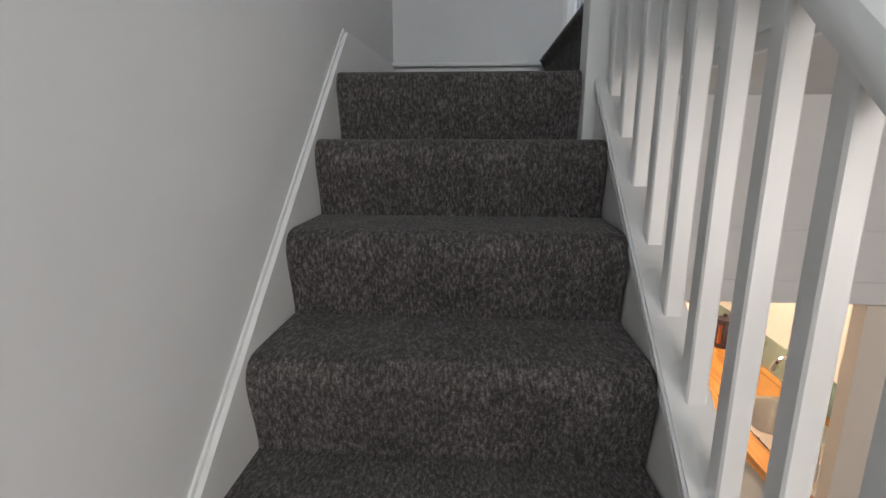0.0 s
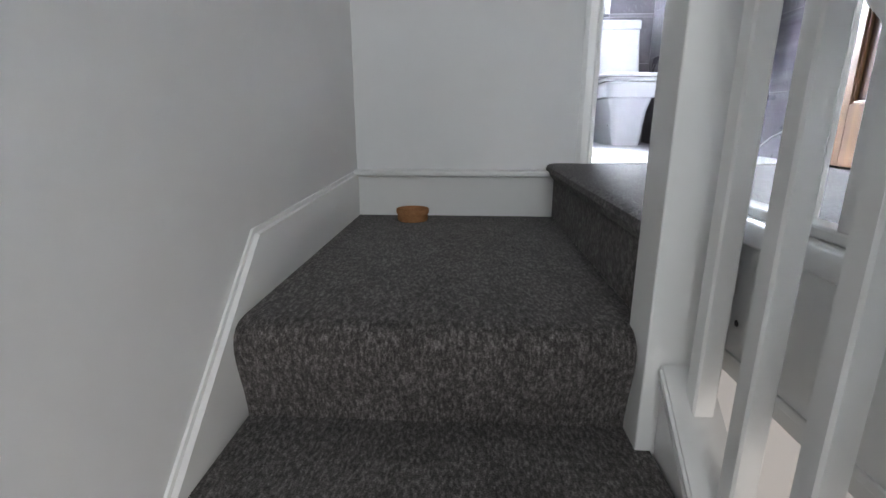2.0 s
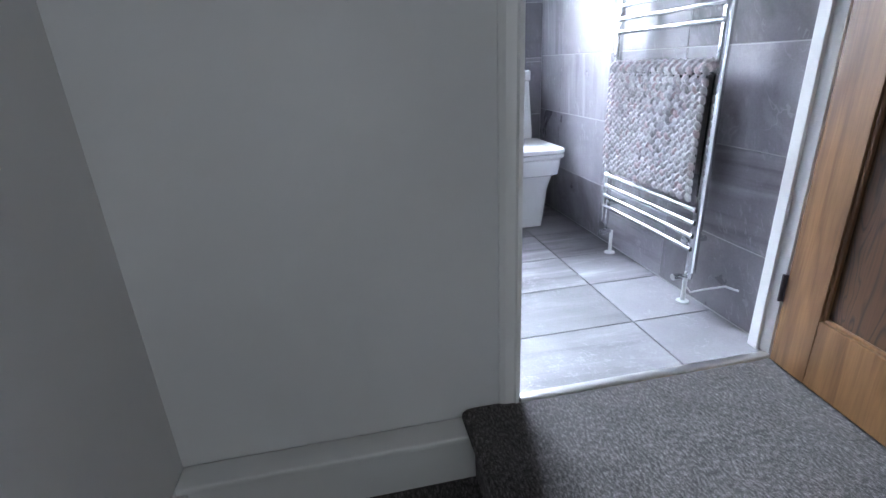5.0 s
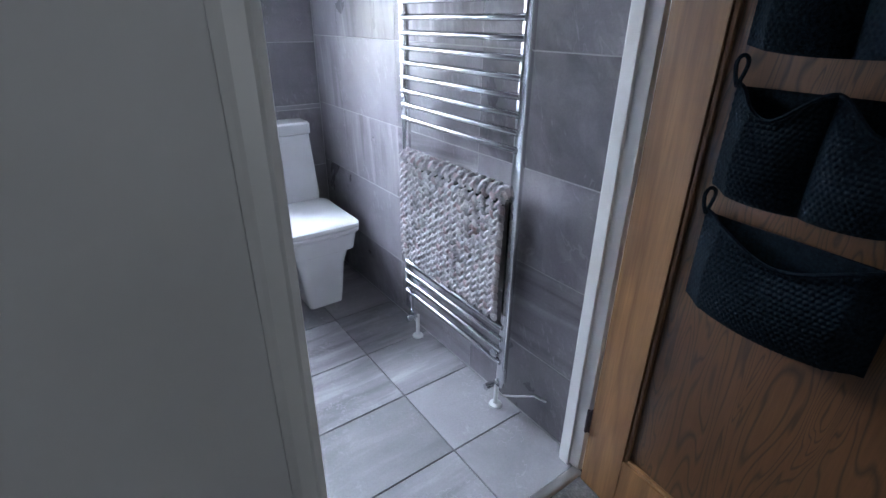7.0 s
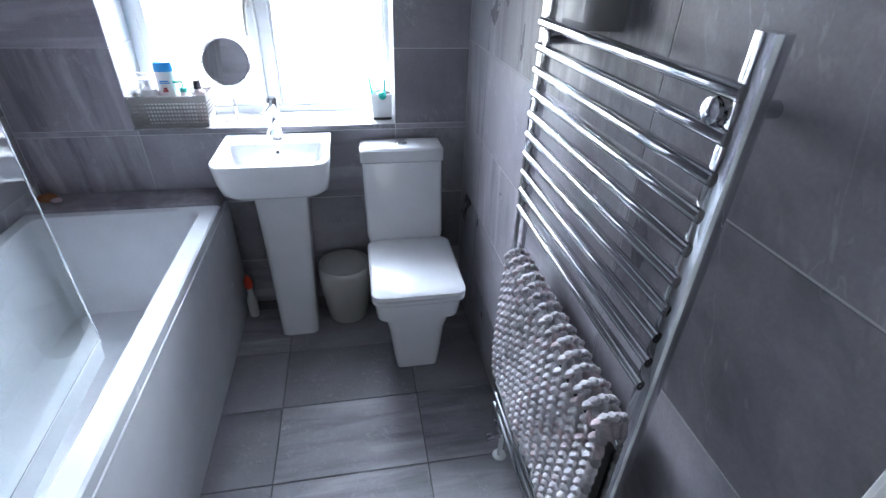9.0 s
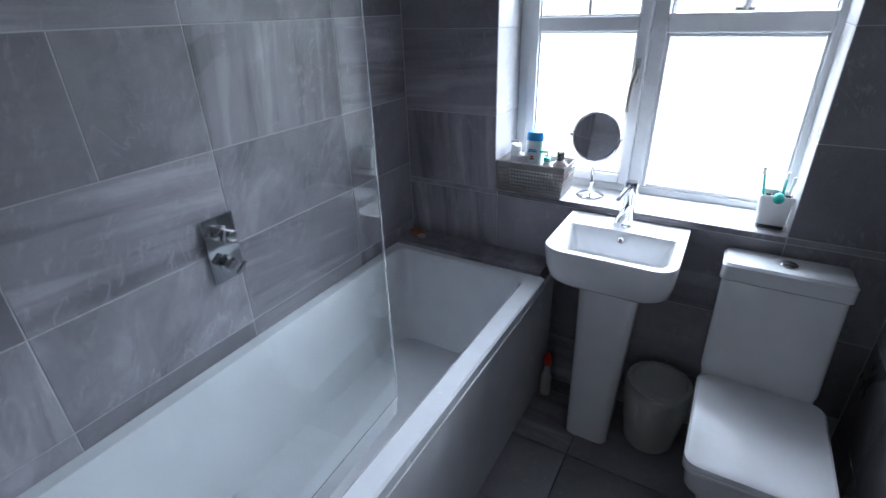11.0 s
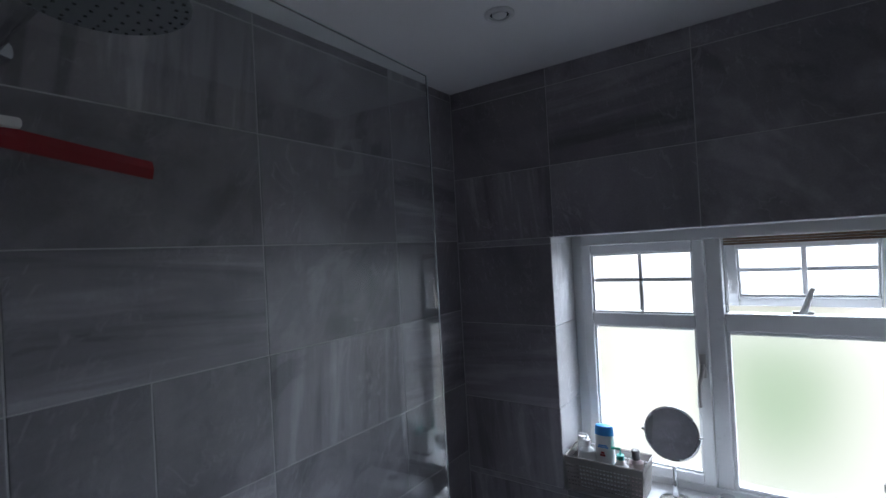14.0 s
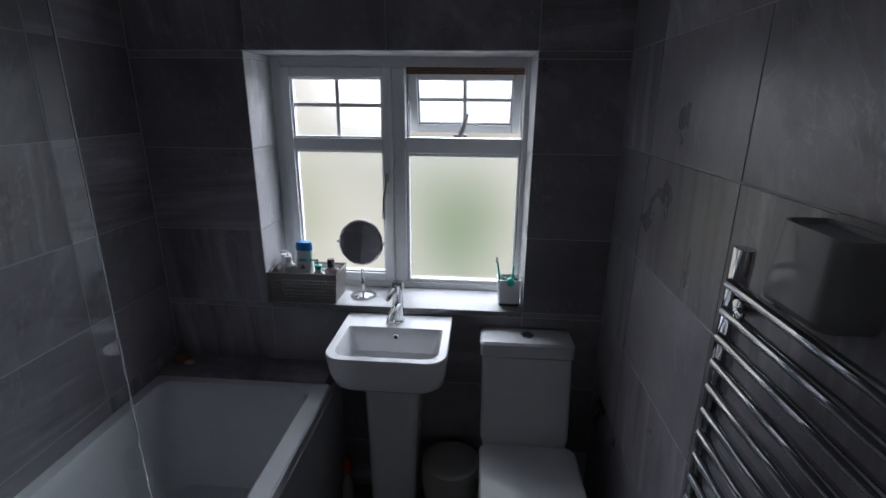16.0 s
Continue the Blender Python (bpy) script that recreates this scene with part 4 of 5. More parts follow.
# ---- basin ----
bs = thing("washbasin", (0.505, 4.3, 0.0), "white ceramic washbasin with an overflow hole on a slim pedestal", "washbasin")
bm = bmesh.new()
F = 0.055
loft(bm, [rrect(0.335, 0.675, 4.085, 4.392, 0.742, (0.01, 0.01, 0.08, 0.08), 7), rrect(0.315, 0.696, 4.055, 4.392, 0.750, (0.006, 0.006, 0.085, 0.085), 7), rrect(0.300, 0.710, 4.032, 4.392, 0.772, (0.006, 0.006, 0.085, 0.085), 7), rrect(0.293, 0.717, 4.018, 4.392, 0.82, (0.005, 0.005, 0.075, 0.075), 7),
          rrect(0.288, 0.722, 4.008, 4.393, 0.893, (0.004, 0.004, 0.07, 0.07), 7), rrect(0.291, 0.719, 4.011, 4.392, 0.900, (0.004, 0.004, 0.068, 0.068), 7),
          rrect(0.318, 0.692, 4.040, 4.272, 0.898, (0.012, 0.012, 0.05, 0.05), 7), rrect(0.325, 0.685, 4.048, 4.266, 0.890, (0.014, 0.014, 0.05, 0.05), 7),
          rrect(0.345, 0.667, 4.075, 4.258, 0.80, (0.03, 0.03, 0.05, 0.05), 7), rrect(0.37, 0.642, 4.10, 4.24, 0.782, (0.04, 0.04, 0.05, 0.05), 7)])
part("bowl", bm, CERAMIC, bs, smooth=True)
bm = bmesh.new()
loft(bm, [rrect(0.422, 0.590, 4.105, 4.35, 0.0, 0.03), rrect(0.422, 0.590, 4.105, 4.35, 0.02, 0.035), rrect(0.412, 0.602, 4.12, 4.36, 0.45, 0.035), rrect(0.400, 0.615, 4.135, 4.37, 0.753, 0.035)])
part("pedestal", bm, CERAMIC, bs, smooth=True)
bm = bmesh.new()
lathe(bm, (0.508, 4.2625, 0.866), [(0.012, 0.0), (0.012, -0.004), (0.008, -0.005)], "y", 16)
part("overflow_ring", bm, CHROME, bs)
bm = bmesh.new()
lathe(bm, (0.508, 4.2570, 0.866), [(0.0078, 0.0), (0.0078, -0.0015)], "y", 14)
part("overflow_hole", bm, DARKP, bs)
tp = thing("basin_tap", (0.506, 4.33, 0.9), "chrome lever mixer tap on the white washbasin", "tap")
bm = bmesh.new()
lathe(bm, (0.506, 4.332, 0.899), [(0.027, 0), (0.026, 0.006), (0.0215, 0.01), (0.0215, 0.12), (0.0235, 0.125), (0.0235, 0.165), (0.020, 0.17)], n=24)
part("tap_body", bm, CHROME, tp, smooth=True)
bm = bmesh.new()
tube(bm, [(0.506, 4.325, 0.975), (0.502, 4.28, 0.968), (0.496, 4.235, 0.950), (0.493, 4.215, 0.942)], [0.016, 0.015, 0.0145, 0.014], 12)
part("spout", bm, CHROME, tp, smooth=True)
bm = bmesh.new()
tube(bm, [(0.502, 4.325, 1.045), (0.488, 4.285, 1.032), (0.478, 4.255, 1.020)], [0.012, 0.009, 0.007], 10)
part("lever", bm, CHROME, tp, smooth=True)


SHIFT = Vector((0.016, 0.030, 0.0))


# ---- toilet ----
wc = thing("toilet", (1.03, 4.1, 0.0), "white square close-coupled ceramic toilet with its lid down", "toilet")
bm = bmesh.new()
loft(bm, [rrect(0.945, 1.120, 3.855, 4.424, 0.0, 0.02), rrect(0.935, 1.130, 3.85, 4.385, 0.05, 0.03), rrect(0.915, 1.150, 3.835, 4.385, 0.22, 0.045), rrect(0.893, 1.172, 3.822, 4.385, 0.297, 0.05), rrect(0.868, 1.200, 3.806, 4.385, 0.306, 0.05),
          rrect(0.862, 1.206, 3.790, 4.385, 0.39, 0.045), rrect(0.866, 1.202, 3.796, 4.385, 0.398, 0.045)])
part("pan", bm, CERAMIC, wc, smooth=True)
bm = bmesh.new()
loft(bm, [rrect(0.854, 1.214, 3.780, 4.215, 0.401, 0.04), rrect(0.850, 1.218, 3.776, 4.215, 0.407, 0.042), rrect(0.850, 1.218, 3.776, 4.215, 0.419, 0.042), rrect(0.854, 1.214, 3.780, 4.213, 0.4235, 0.04)])
part("seat", bm, CERAMIC, wc, smooth=True)
bm = bmesh.new()
loft(bm, [rrect(0.852, 1.216, 3.776, 4.212, 0.427, 0.042), rrect(0.849, 1.219, 3.773, 4.213, 0.431, 0.043), rrect(0.850, 1.218, 3.775, 4.212, 0.446, 0.042), rrect(0.858, 1.210, 3.785, 4.205, 0.4525, 0.038)])
part("lid", bm, CERAMIC, wc, smooth=True)
bm = bmesh.new()
loft(bm, [rrect(0.872, 1.182, 4.215, 4.424, 0.399, 0.02), rrect(0.852, 1.196, 4.216, 4.424, 0.47, 0.02), rrect(0.850, 1.198, 4.290, 4.424, 0.783, 0.018)])
part("cistern", bm, CERAMIC, wc, smooth=True)
bm = bmesh.new()
loft(bm, [rrect(0.845, 1.203, 4.290, 4.426, 0.785, 0.018), rrect(0.842, 1.206, 4.285, 4.426, 0.789, 0.02), rrect(0.842, 1.206, 4.285, 4.426, 0.838, 0.02), rrect(0.850, 1.198, 4.294, 4.424, 0.847, 0.018)])
part("cistern_lid", bm, CERAMIC, wc, smooth=True)
bm = bmesh.new()
lathe(bm, (1.026, 4.359, 0.847), [(0.026, 0), (0.026, 0.004), (0.022, 0.007), (0.0, 0.0075)], n=24)
part("flush_button", bm, CHROME, wc, smooth=True)
bm = bmesh.new()
lathe(bm, (0.932, 3.93, 0.13), [(0.010, 0.0), (0.010, -0.006), (0.006, -0.008)], "x", 12)
part("fixing_cap", bm, CHROME, wc)

SHIFT = Vector((0.018, 0.018, 0.0))
binn = thing("waste_bin", (0.735, 4.285, 0.0), "small grey-beige plastic swing-lid bin between washbasin and toilet", "bin")
bm = bmesh.new()
lathe(bm, (0.735, 4.285, 0.0), [(0.088, 0), (0.094, 0.01), (0.119, 0.20), (0.124, 0.27), (0.124, 0.285), (0.120, 0.295)], n=32)
part("bin_body", bm, PLASTIC, binn, smooth=True)
bm = bmesh.new()
lathe(bm, (0.735, 4.285, 0.2955), [(0.120, 0), (0.118, 0.009), (0.100, 0.013), (0.098, 0.008), (0.0, 0.014)], n=32)
part("lid", bm, PLASTIC, binn, smooth=True)
# A cleaning bottle with an orange-red cap stands here.
br = thing("cleaning_bottle", (0.275, 4.33, 0.0), "pale cleaning bottle with orange-red top beside the bath", "bottle")
bm = bmesh.new()
lathe(bm, (0.275, 4.33, 0.0), [(0.022, 0), (0.024, 0.01), (0.024, 0.10), (0.014, 0.13), (0.012, 0.165)], n=18)
part("bottle_body", bm, PLASTIC, br, smooth=True)
bm = bmesh.new()
lathe(bm, (0.275, 4.33, 0.165), [(0.014, 0), (0.019, 0.01), (0.019, 0.04), (0.012, 0.06), (0.006, 0.07)], n=18)
part("cap", bm, ORANGE, br, "orange-red cap", True)


SHIFT = Vector((0, 0, 0))


# ---- towel radiator ----
RX, RY0, RY1, RT = 1.275, 2.815, 3.440, 1.505
rad = thing("towel_radiator", (RX, 3.1, 0.0), "tall chrome ladder towel radiator on the grey tiled wall", "radiator")
for y in (RY0, RY1):
    bm = bmesh.new()
    prof = [(RX + 0.016 * math.cos(radians(a)), y + 0.019 * math.sin(radians(a))) for a in range(-110, 111, 20)] + [(RX - 0.012, y + 0.016), (RX - 0.014, y + 0.006), (RX - 0.014, y - 0.006), (RX - 0.012, y - 0.016)]
    prism(bm, prof, "z", 0.145, RT)
    part("upright", bm, CHROME, rad, smooth=True)
bars = [1.443 - 0.0497 * k for k in range(10)] + [0.845] + [0.382 - 0.0495 * k for k in range(4)]
for z in bars:
    bm = bmesh.new()
    tube(bm, [(RX - 0.012, RY0, z), (RX - 0.012, RY1, z)], 0.0105, 12)
    part("bar", bm, CHROME, rad, smooth=True)
for y in (RY0 + 0.035, RY1 - 0.045):
    for z in (1.416, 0.257):
        bm = bmesh.new()
        lathe(bm, (RX - 0.018, y, z), [(0.006, -0.004), (0.016, -0.002), (0.017, 0.004), (0.012, 0.008), (0.011, XR - RX + 0.017)], "x", 16)
        part("wall_bracket", bm, CHROME, rad, smooth=True)
for y, s in ((RY0 + 0.02, 1), (RY1 - 0.03, -1)):
    yy = y + 0.015 * s
    bm = bmesh.new()
    tube(bm, [(RX, y - 0.02 * s, 0.16), (RX, y - 0.02 * s, 0.12), (RX + 0.004, yy, 0.112)], 0.009, 8)
    lathe(bm, (RX - 0.045, yy, 0.112), [(0.013, 0), (0.013, 0.03), (0.009, 0.034), (0.009, 0.05)], "x", 12)
    part("valve", bm, CHROME, rad, smooth=True)
    bm = bmesh.new()
    lathe(bm, (RX + 0.012, yy, 0.0), [(0.026, 0), (0.024, 0.006), (0.010, 0.010), (0.0085, 0.014), (0.0085, 0.115)], n=14)
    part("pipe_with_collar", bm, WHITEP, rad, "white pipe with a floor collar", True)
bm = bmesh.new()
cable = [(RX + 0.004, RY0 + 0.03, 0.13), (RX + 0.02, RY0 + 0.055, 0.07), (RX + 0.03, RY0 + 0.02, 0.045), (RX + 0.035, RY0 - 0.05, 0.09), (XR - 0.012, RY0 - 0.11, 0.125), (XR - 0.004, RY0 - 0.16, 0.13)]
tube(bm, cable, 0.004, 8)
cb = part("cable", bm, WHITEP, smooth=True)
tagged(cb, "thin white cable from the radiator foot to the tiled wall", "cable")

towel = thing("knitted_towel", (RX, 3.1, 0.45), "chunky knitted grey and pink mat over the chrome radiator", "bath mat")


def stitch_mesh(bm_, c, u, v, w, tilt):
    """A plump yarn loop: a stretched sphere of few faces, leaning by tilt."""
    rr = Matrix.Rotation(tilt, 3, "X")
    rings, n_ = [], 8
    for j in range(5):
        a = math.pi * (j + 0.5) / 5
        ring = []
        for i in range(n_):
            b = 2 * math.pi * i / n_
            p = Vector((w * math.sin(a) * math.cos(b), u * math.sin(a) * math.sin(b), v * math.cos(a)))
            ring.append(Vector(c) + rr @ p)
        rings.append(ring)
    loft(bm_, rings)


TY0, TY1 = 2.836, 3.418
bm = bmesh.new()
cols, rows_ = 15, 15
for i in range(cols):
    y = TY0 + 0.012 + (TY1 - TY0 - 0.024) * i / (cols - 1)
    for j in range(rows_ + 5):
        if j < rows_:
            z, x = 0.432 + 0.0275 * j, RX - 0.038 - 0.004 * math.sin(i * 0.9 + j * 0.3)
        else:
            a = (j - rows_ + 0.5) / 5 * math.pi
            z, x = 0.846 + 0.020 * math.sin(a), RX - 0.012 - 0.026 * math.cos(a)
        jit = noise.noise(Vector((i * 1.7, j * 1.3, 0.5))) * 0.003
        for s in (-1, 1):
            stitch_mesh(bm, (x + jit, y + 0.0090 * s + jit, z + 0.006 * s), 0.0104, 0.0172, 0.0125, 0.62 * s)
tagged(part("knitting", bm, KNIT, towel, smooth=True), "", "", "", "stuff")
# Dark sheet: the shade in the gaps between loops, put in as colour.
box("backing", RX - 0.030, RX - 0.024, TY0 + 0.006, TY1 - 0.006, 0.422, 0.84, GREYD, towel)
box("rear_flap", RX + 0.006, RX + 0.014, TY0 + 0.004, TY1 - 0.004, 0.50, 0.84, KNIT, towel, bevel=0.003)

holder = thing("paper_holder", (XR, 3.25, 1.45), "grey wall-mounted plastic paper dispenser with an open top", "dispenser")
HX, HY0, HY1 = XR - 0.072, 3.235, 3.372
bm = bmesh.new()
loft(bm, [rrect(HX + 0.004, XR - 0.001, HY0 + 0.006, HY1 + 0.020, 1.450, (0.001, 0.03, 0.02, 0.001)), rrect(HX - 0.004, XR - 0.001, HY0, HY1 + 0.020, 1.462, (0.001, 0.04, 0.025, 0.001)), rrect(HX, XR - 0.001, HY0, HY1, 1.575, (0.001, 0.03, 0.02, 0.001)),
          rrect(HX + 0.004, XR - 0.004, HY0 + 0.004, HY1 - 0.004, 1.575, (0.001, 0.028, 0.018, 0.001)), rrect(HX + 0.006, XR - 0.006, HY0 + 0.008, HY1 - 0.006, 1.568, (0.001, 0.025, 0.015, 0.001))])
part("dispenser_body", bm, SMOKE, holder, smooth=True)
box("wall_plate", XR - 0.0045, XR - 0.0006, HY0 + 0.02, HY1 - 0.02, 1.576, 1.587, SMOKE, holder, bevel=0.001)


SHIFT = Vector((0.018, 0.064, 0.0))


# ---- things on the sill ----
bk = thing("basket", (0.10, 4.51, WZ0), "woven grey-brown plastic basket of toiletries on the window sill", "basket")
S0 = WZ0 + 0.001


def basket_wall(p0, p1, q0, q1, nx, nz):
    """A slotted side between a bottom edge p0-p1 and a top edge q0-q1: real gaps in rows, as a grid of thin strips."""
    bm_ = bmesh.new()
    P0, P1, Q0, Q1 = map(Vector, (p0, p1, q0, q1))

    def at(u, v):
        return P0.lerp(P1, u).lerp(Q0.lerp(Q1, u), v)
    nrm = (P1 - P0).cross(Q0 - P0).normalized() * 0.002
    def quad(u0, u1, v0, v1):
        c = [at(u0, v0), at(u1, v0), at(u1, v1), at(u0, v1)]
        loft(bm_, [[x_ - nrm for x_ in c], [x_ + nrm for x_ in c]])
    for j in range(nz + 1):
        v = 0.10 + 0.78 * j / nz
        h = 0.028 if j not in (0, nz) else 0.05
        quad(0, 1, max(0, v - h), min(1, v + h))
    quad(0, 1, 0, 0.07)
    quad(0, 1, 0.90, 1)
    for i in range(nx + 1):
        u = i / nx
        quad(max(0, u - 0.14 / nx), min(1, u + 0.14 / nx), 0.02, 0.95)
    return bm_


a0, a1, b0, b1, zt = -0.054, 0.237, 4.403, 4.560, S0 + 0.124
A = [(a0 + 0.01, b0 + 0.01, S0), (a1 - 0.01, b0 + 0.01, S0), (a1 - 0.01, b1 - 0.01, S0), (a0 + 0.01, b1 - 0.01, S0)]
B = [(a0, b0, zt), (a1, b0, zt), (a1, b1, zt), (a0, b1, zt)]
for k in range(4):
    tagged(part("basket_side", basket_wall(A[k], A[(k + 1) % 4], B[k], B[(k + 1) % 4], 22 if k % 2 == 0 else 12, 6), BASKET, bk), "", "", "", "stuff")
box("basket_base", a0 + 0.01, a1 - 0.01, b0 + 0.01, b1 - 0.01, S0, S0 + 0.004, BASKET, bk)
bm = bmesh.new()
tube(bm, [(x, y, z + 0.003) for x, y, z in B + B[:1]], 0.005, 8)
part("basket_rim", bm, BASKET, bk, smooth=True)


def bottle(name, x, y, prof, mat, label, cap_prof, cap_mat, cap_name="cap", squash=1.0, pump=False, size=1.0):
    t = thing(name, (x, y, S0 + 0.005), label, "bottle", "toiletries in the basket")
    wide = 1 + (size - 1) * 0.5
    bm_ = bmesh.new()
    lathe(bm_, (0, 0, 0), prof, n=20)
    bm_.transform(Matrix.Translation((x, y, S0 + 0.005)) @ Matrix.Diagonal((wide, squash * wide, size, 1)))
    part("bottle_body", bm_, mat, t, smooth=True)
    bm_ = bmesh.new()
    h = prof[-1][1]
    lathe(bm_, (0, 0, h), cap_prof, n=16)
    if pump:
        tube(bm_, [(0, 0, h + cap_prof[-1][1]), (0, 0, h + cap_prof[-1][1] + 0.014), (-0.026, -0.006, h + cap_prof[-1][1] + 0.015)], 0.0038, 8)
    bm_.transform(Matrix.Translation((x, y, S0 + 0.005)) @ Matrix.Diagonal((wide, squash * wide, size, 1)))
    part(cap_name, bm_, cap_mat, t, smooth=True)
    return t


bottle("lotion_bottle", 0.020, 4.455, [(0.028, 0), (0.030, 0.01), (0.030, 0.09), (0.024, 0.115), (0.012, 0.125), (0.011, 0.132)], WHITEP, "white pump bottle of lotion in the grey basket", [(0.013, 0), (0.013, 0.014), (0.006, 0.016)], WHITEP, "pump_top", 1, True, 1.25)
sb = bottle("shampoo_bottle", 0.086, 4.47, [(0.034, 0), (0.036, 0.01), (0.036, 0.14), (0.033, 0.182)], WHITEP, "white shampoo bottle with blue top and red mark", [(0.034, 0), (0.033, 0.02), (0.029, 0.03), (0.0, 0.033)], BLUE, "flip_cap", 0.6, False, 1.15)
bm = bmesh.new()
for z0, w, c in ((0.120, 0.012, 0), (0.128, 0.008, 0)):
    add_box(bm, 0.086 - w, 0.086 + w * 0.6, 4.4445, 4.447, S0 + z0 * 1.15, S0 + z0 * 1.15 + 0.007)
part("red_mark", bm, RED, sb)
bm = bmesh.new()
for q, w in ((0.148, 0.020), (0.154, 0.017)):
    add_box(bm, 0.086 - w, 0.086 + w, 4.4442, 4.447, S0 + q * 1.15, S0 + q * 1.15 + 0.004)
part("label_bars", bm, BLUE, sb)
bottle("hand_wash_bottle", 0.149, 4.45, [(0.022, 0), (0.024, 0.01), (0.024, 0.075), (0.012, 0.09), (0.011, 0.096)], WHITEP, "small clear bottle with a teal pump in the basket", [(0.012, 0), (0.012, 0.012), (0.005, 0.014)], TEAL, "pump_top", 1, True, 1.38)
bottle("pink_bottle", 0.203, 4.455, [(0.021, 0), (0.022, 0.01), (0.022, 0.10), (0.013, 0.108)], PINK, "pale pink bottle with a dark purple cap in the basket", [(0.013, 0), (0.013, 0.024), (0.011, 0.026)], DARKP, size=1.32)
bottle("tall_clear_bottle", -0.012, 4.510, [(0.022, 0), (0.023, 0.01), (0.023, 0.15), (0.020, 0.155)], WHITEP, "pale tall bottle at the back of the basket", [(0.021, 0), (0.021, 0.02)], WHITEP)
bottle("small_jar", 0.185, 4.510, [(0.018, 0), (0.019, 0.01), (0.019, 0.10), (0.012, 0.11)], WHITEP, "small white roll-on bottle in the basket", [(0.012, 0), (0.014, 0.02), (0.0, 0.026)], WHITEP)

mr = thing("vanity_mirror", (0.324, 4.507, WZ0), "round chrome vanity mirror on a stem on the window sill", "mirror")
bm = bmesh.new()
lathe(bm, (0.324, 4.507, S0), [(0.056, 0), (0.056, 0.003), (0.050, 0.007), (0.02, 0.013), (0.009, 0.02), (0.007, 0.05), (0.010, 0.06), (0.006, 0.07), (0.006, 0.115), (0.009, 0.122), (0.0, 0.126)], n=28)
part("stand", bm, CHROME, mr, smooth=True)
MM = Matrix.Translation((0.315, 4.530, 1.151)) @ Matrix.Rotation(radians(-4), 4, "Z") @ Matrix.Rotation(radians(-9), 4, "X")
bm = bmesh.new()
ringp = [(0.093 * math.cos(radians(a)), 0.0, 0.093 * math.sin(radians(a))) for a in range(0, 361, 10)]
tube(bm, ringp, 0.0045, 8, False)
for s in (-1, 1):
    lathe(bm, (0.093 * s, 0, 0), [(0.006, 0), (0.006, 0.012 * s)], "x", 8)
bm.transform(MM)
part("rim", bm, CHROME, mr, smooth=True)
bm = bmesh.new()
lathe(bm, (0, -0.002, 0), [(0.090, 0), (0.090, 0.004)], "y", 48)
bm.transform(MM)
part("mirror_glass", bm, MIRROR, mr)
bm = bmesh.new()
tube(bm, [(0.098 * math.cos(radians(a)), 0.006, 0.098 * math.sin(radians(a))) for a in range(180, 361, 15)], 0.0022, 6)
bm.transform(MM)
part("yoke", bm, CHROME, mr, smooth=True)

cup = thing("toothbrush_holder", (0.958, 4.49, WZ0), "white toothbrush holder with dark base and teal brushes on the sill", "toothbrush holder")
bm = bmesh.new()
loft(bm, [rrect(0.912, 0.996, 4.455, 4.525, S0, 0.012), rrect(0.912, 0.996, 4.455, 4.525, S0 + 0.012, 0.012)])
part("holder_base", bm, GREYD, cup, smooth=True)
bm = bmesh.new()
loft(bm, [rrect(0.910, 0.998, 4.453, 4.527, S0 + 0.012, 0.012), rrect(0.903, 1.000, 4.448, 4.532, S0 + 0.116, 0.012), rrect(0.907, 0.996, 4.452, 4.528, S0 + 0.116, 0.010), rrect(0.909, 0.994, 4.454, 4.526, S0 + 0.096, 0.010)])
part("holder_body", bm, WHITEP, cup, smooth=True)
bm = bmesh.new()
for x in (0.938, 0.957, 0.976):
    add_box(bm, x - 0.001, x + 0.001, 4.455, 4.525, S0 + 0.097, S0 + 0.112)
add_box(bm, 0.921, 0.993, 4.489, 4.491, S0 + 0.097, S0 + 0.112)
part("dividers", bm, GREYD, cup)
bm = bmesh.new()
bmesh.ops.create_uvsphere(bm, u_segments=16, v_segments=10, radius=0.019, matrix=Matrix.Translation((0.957, 4.456, S0 + 0.108)))
ball = part("teal_ball", bm, TEAL, smooth=True)
tagged(ball, "round teal brush head cover on the white holder", "cover")
for x, dx, dz, mt, lb in ((0.928, -0.028, 0.195, TEAL, "teal-green toothbrush leaning in the white holder"), (0.967, 0.004, 0.185, TEAL, "teal and white toothbrush standing in the white holder"), (0.985, 0.006, 0.17, WHITEP, "white toothbrush standing in the holder")):
    tb = thing("toothbrush", (x, 4.51, S0 + 0.03), lb, "toothbrush")
    bm = bmesh.new()
    tube(bm, [(x, 4.505, S0 + 0.03), (x + dx * 0.6, 4.505, S0 + dz * 0.62), (x + dx, 4.51, S0 + dz)], [0.005, 0.0045, 0.003], 8)
    part("brush_handle", bm, mt, tb, smooth=True)
    bm = bmesh.new()
    add_box(bm, x + dx - 0.005, x + dx + 0.005, 4.498, 4.509, S0 + dz - 0.022, S0 + dz + 0.003, 0.002)
    part("bristles", bm, WHITEP, tb)

SHIFT = Vector((0, 0, 0))
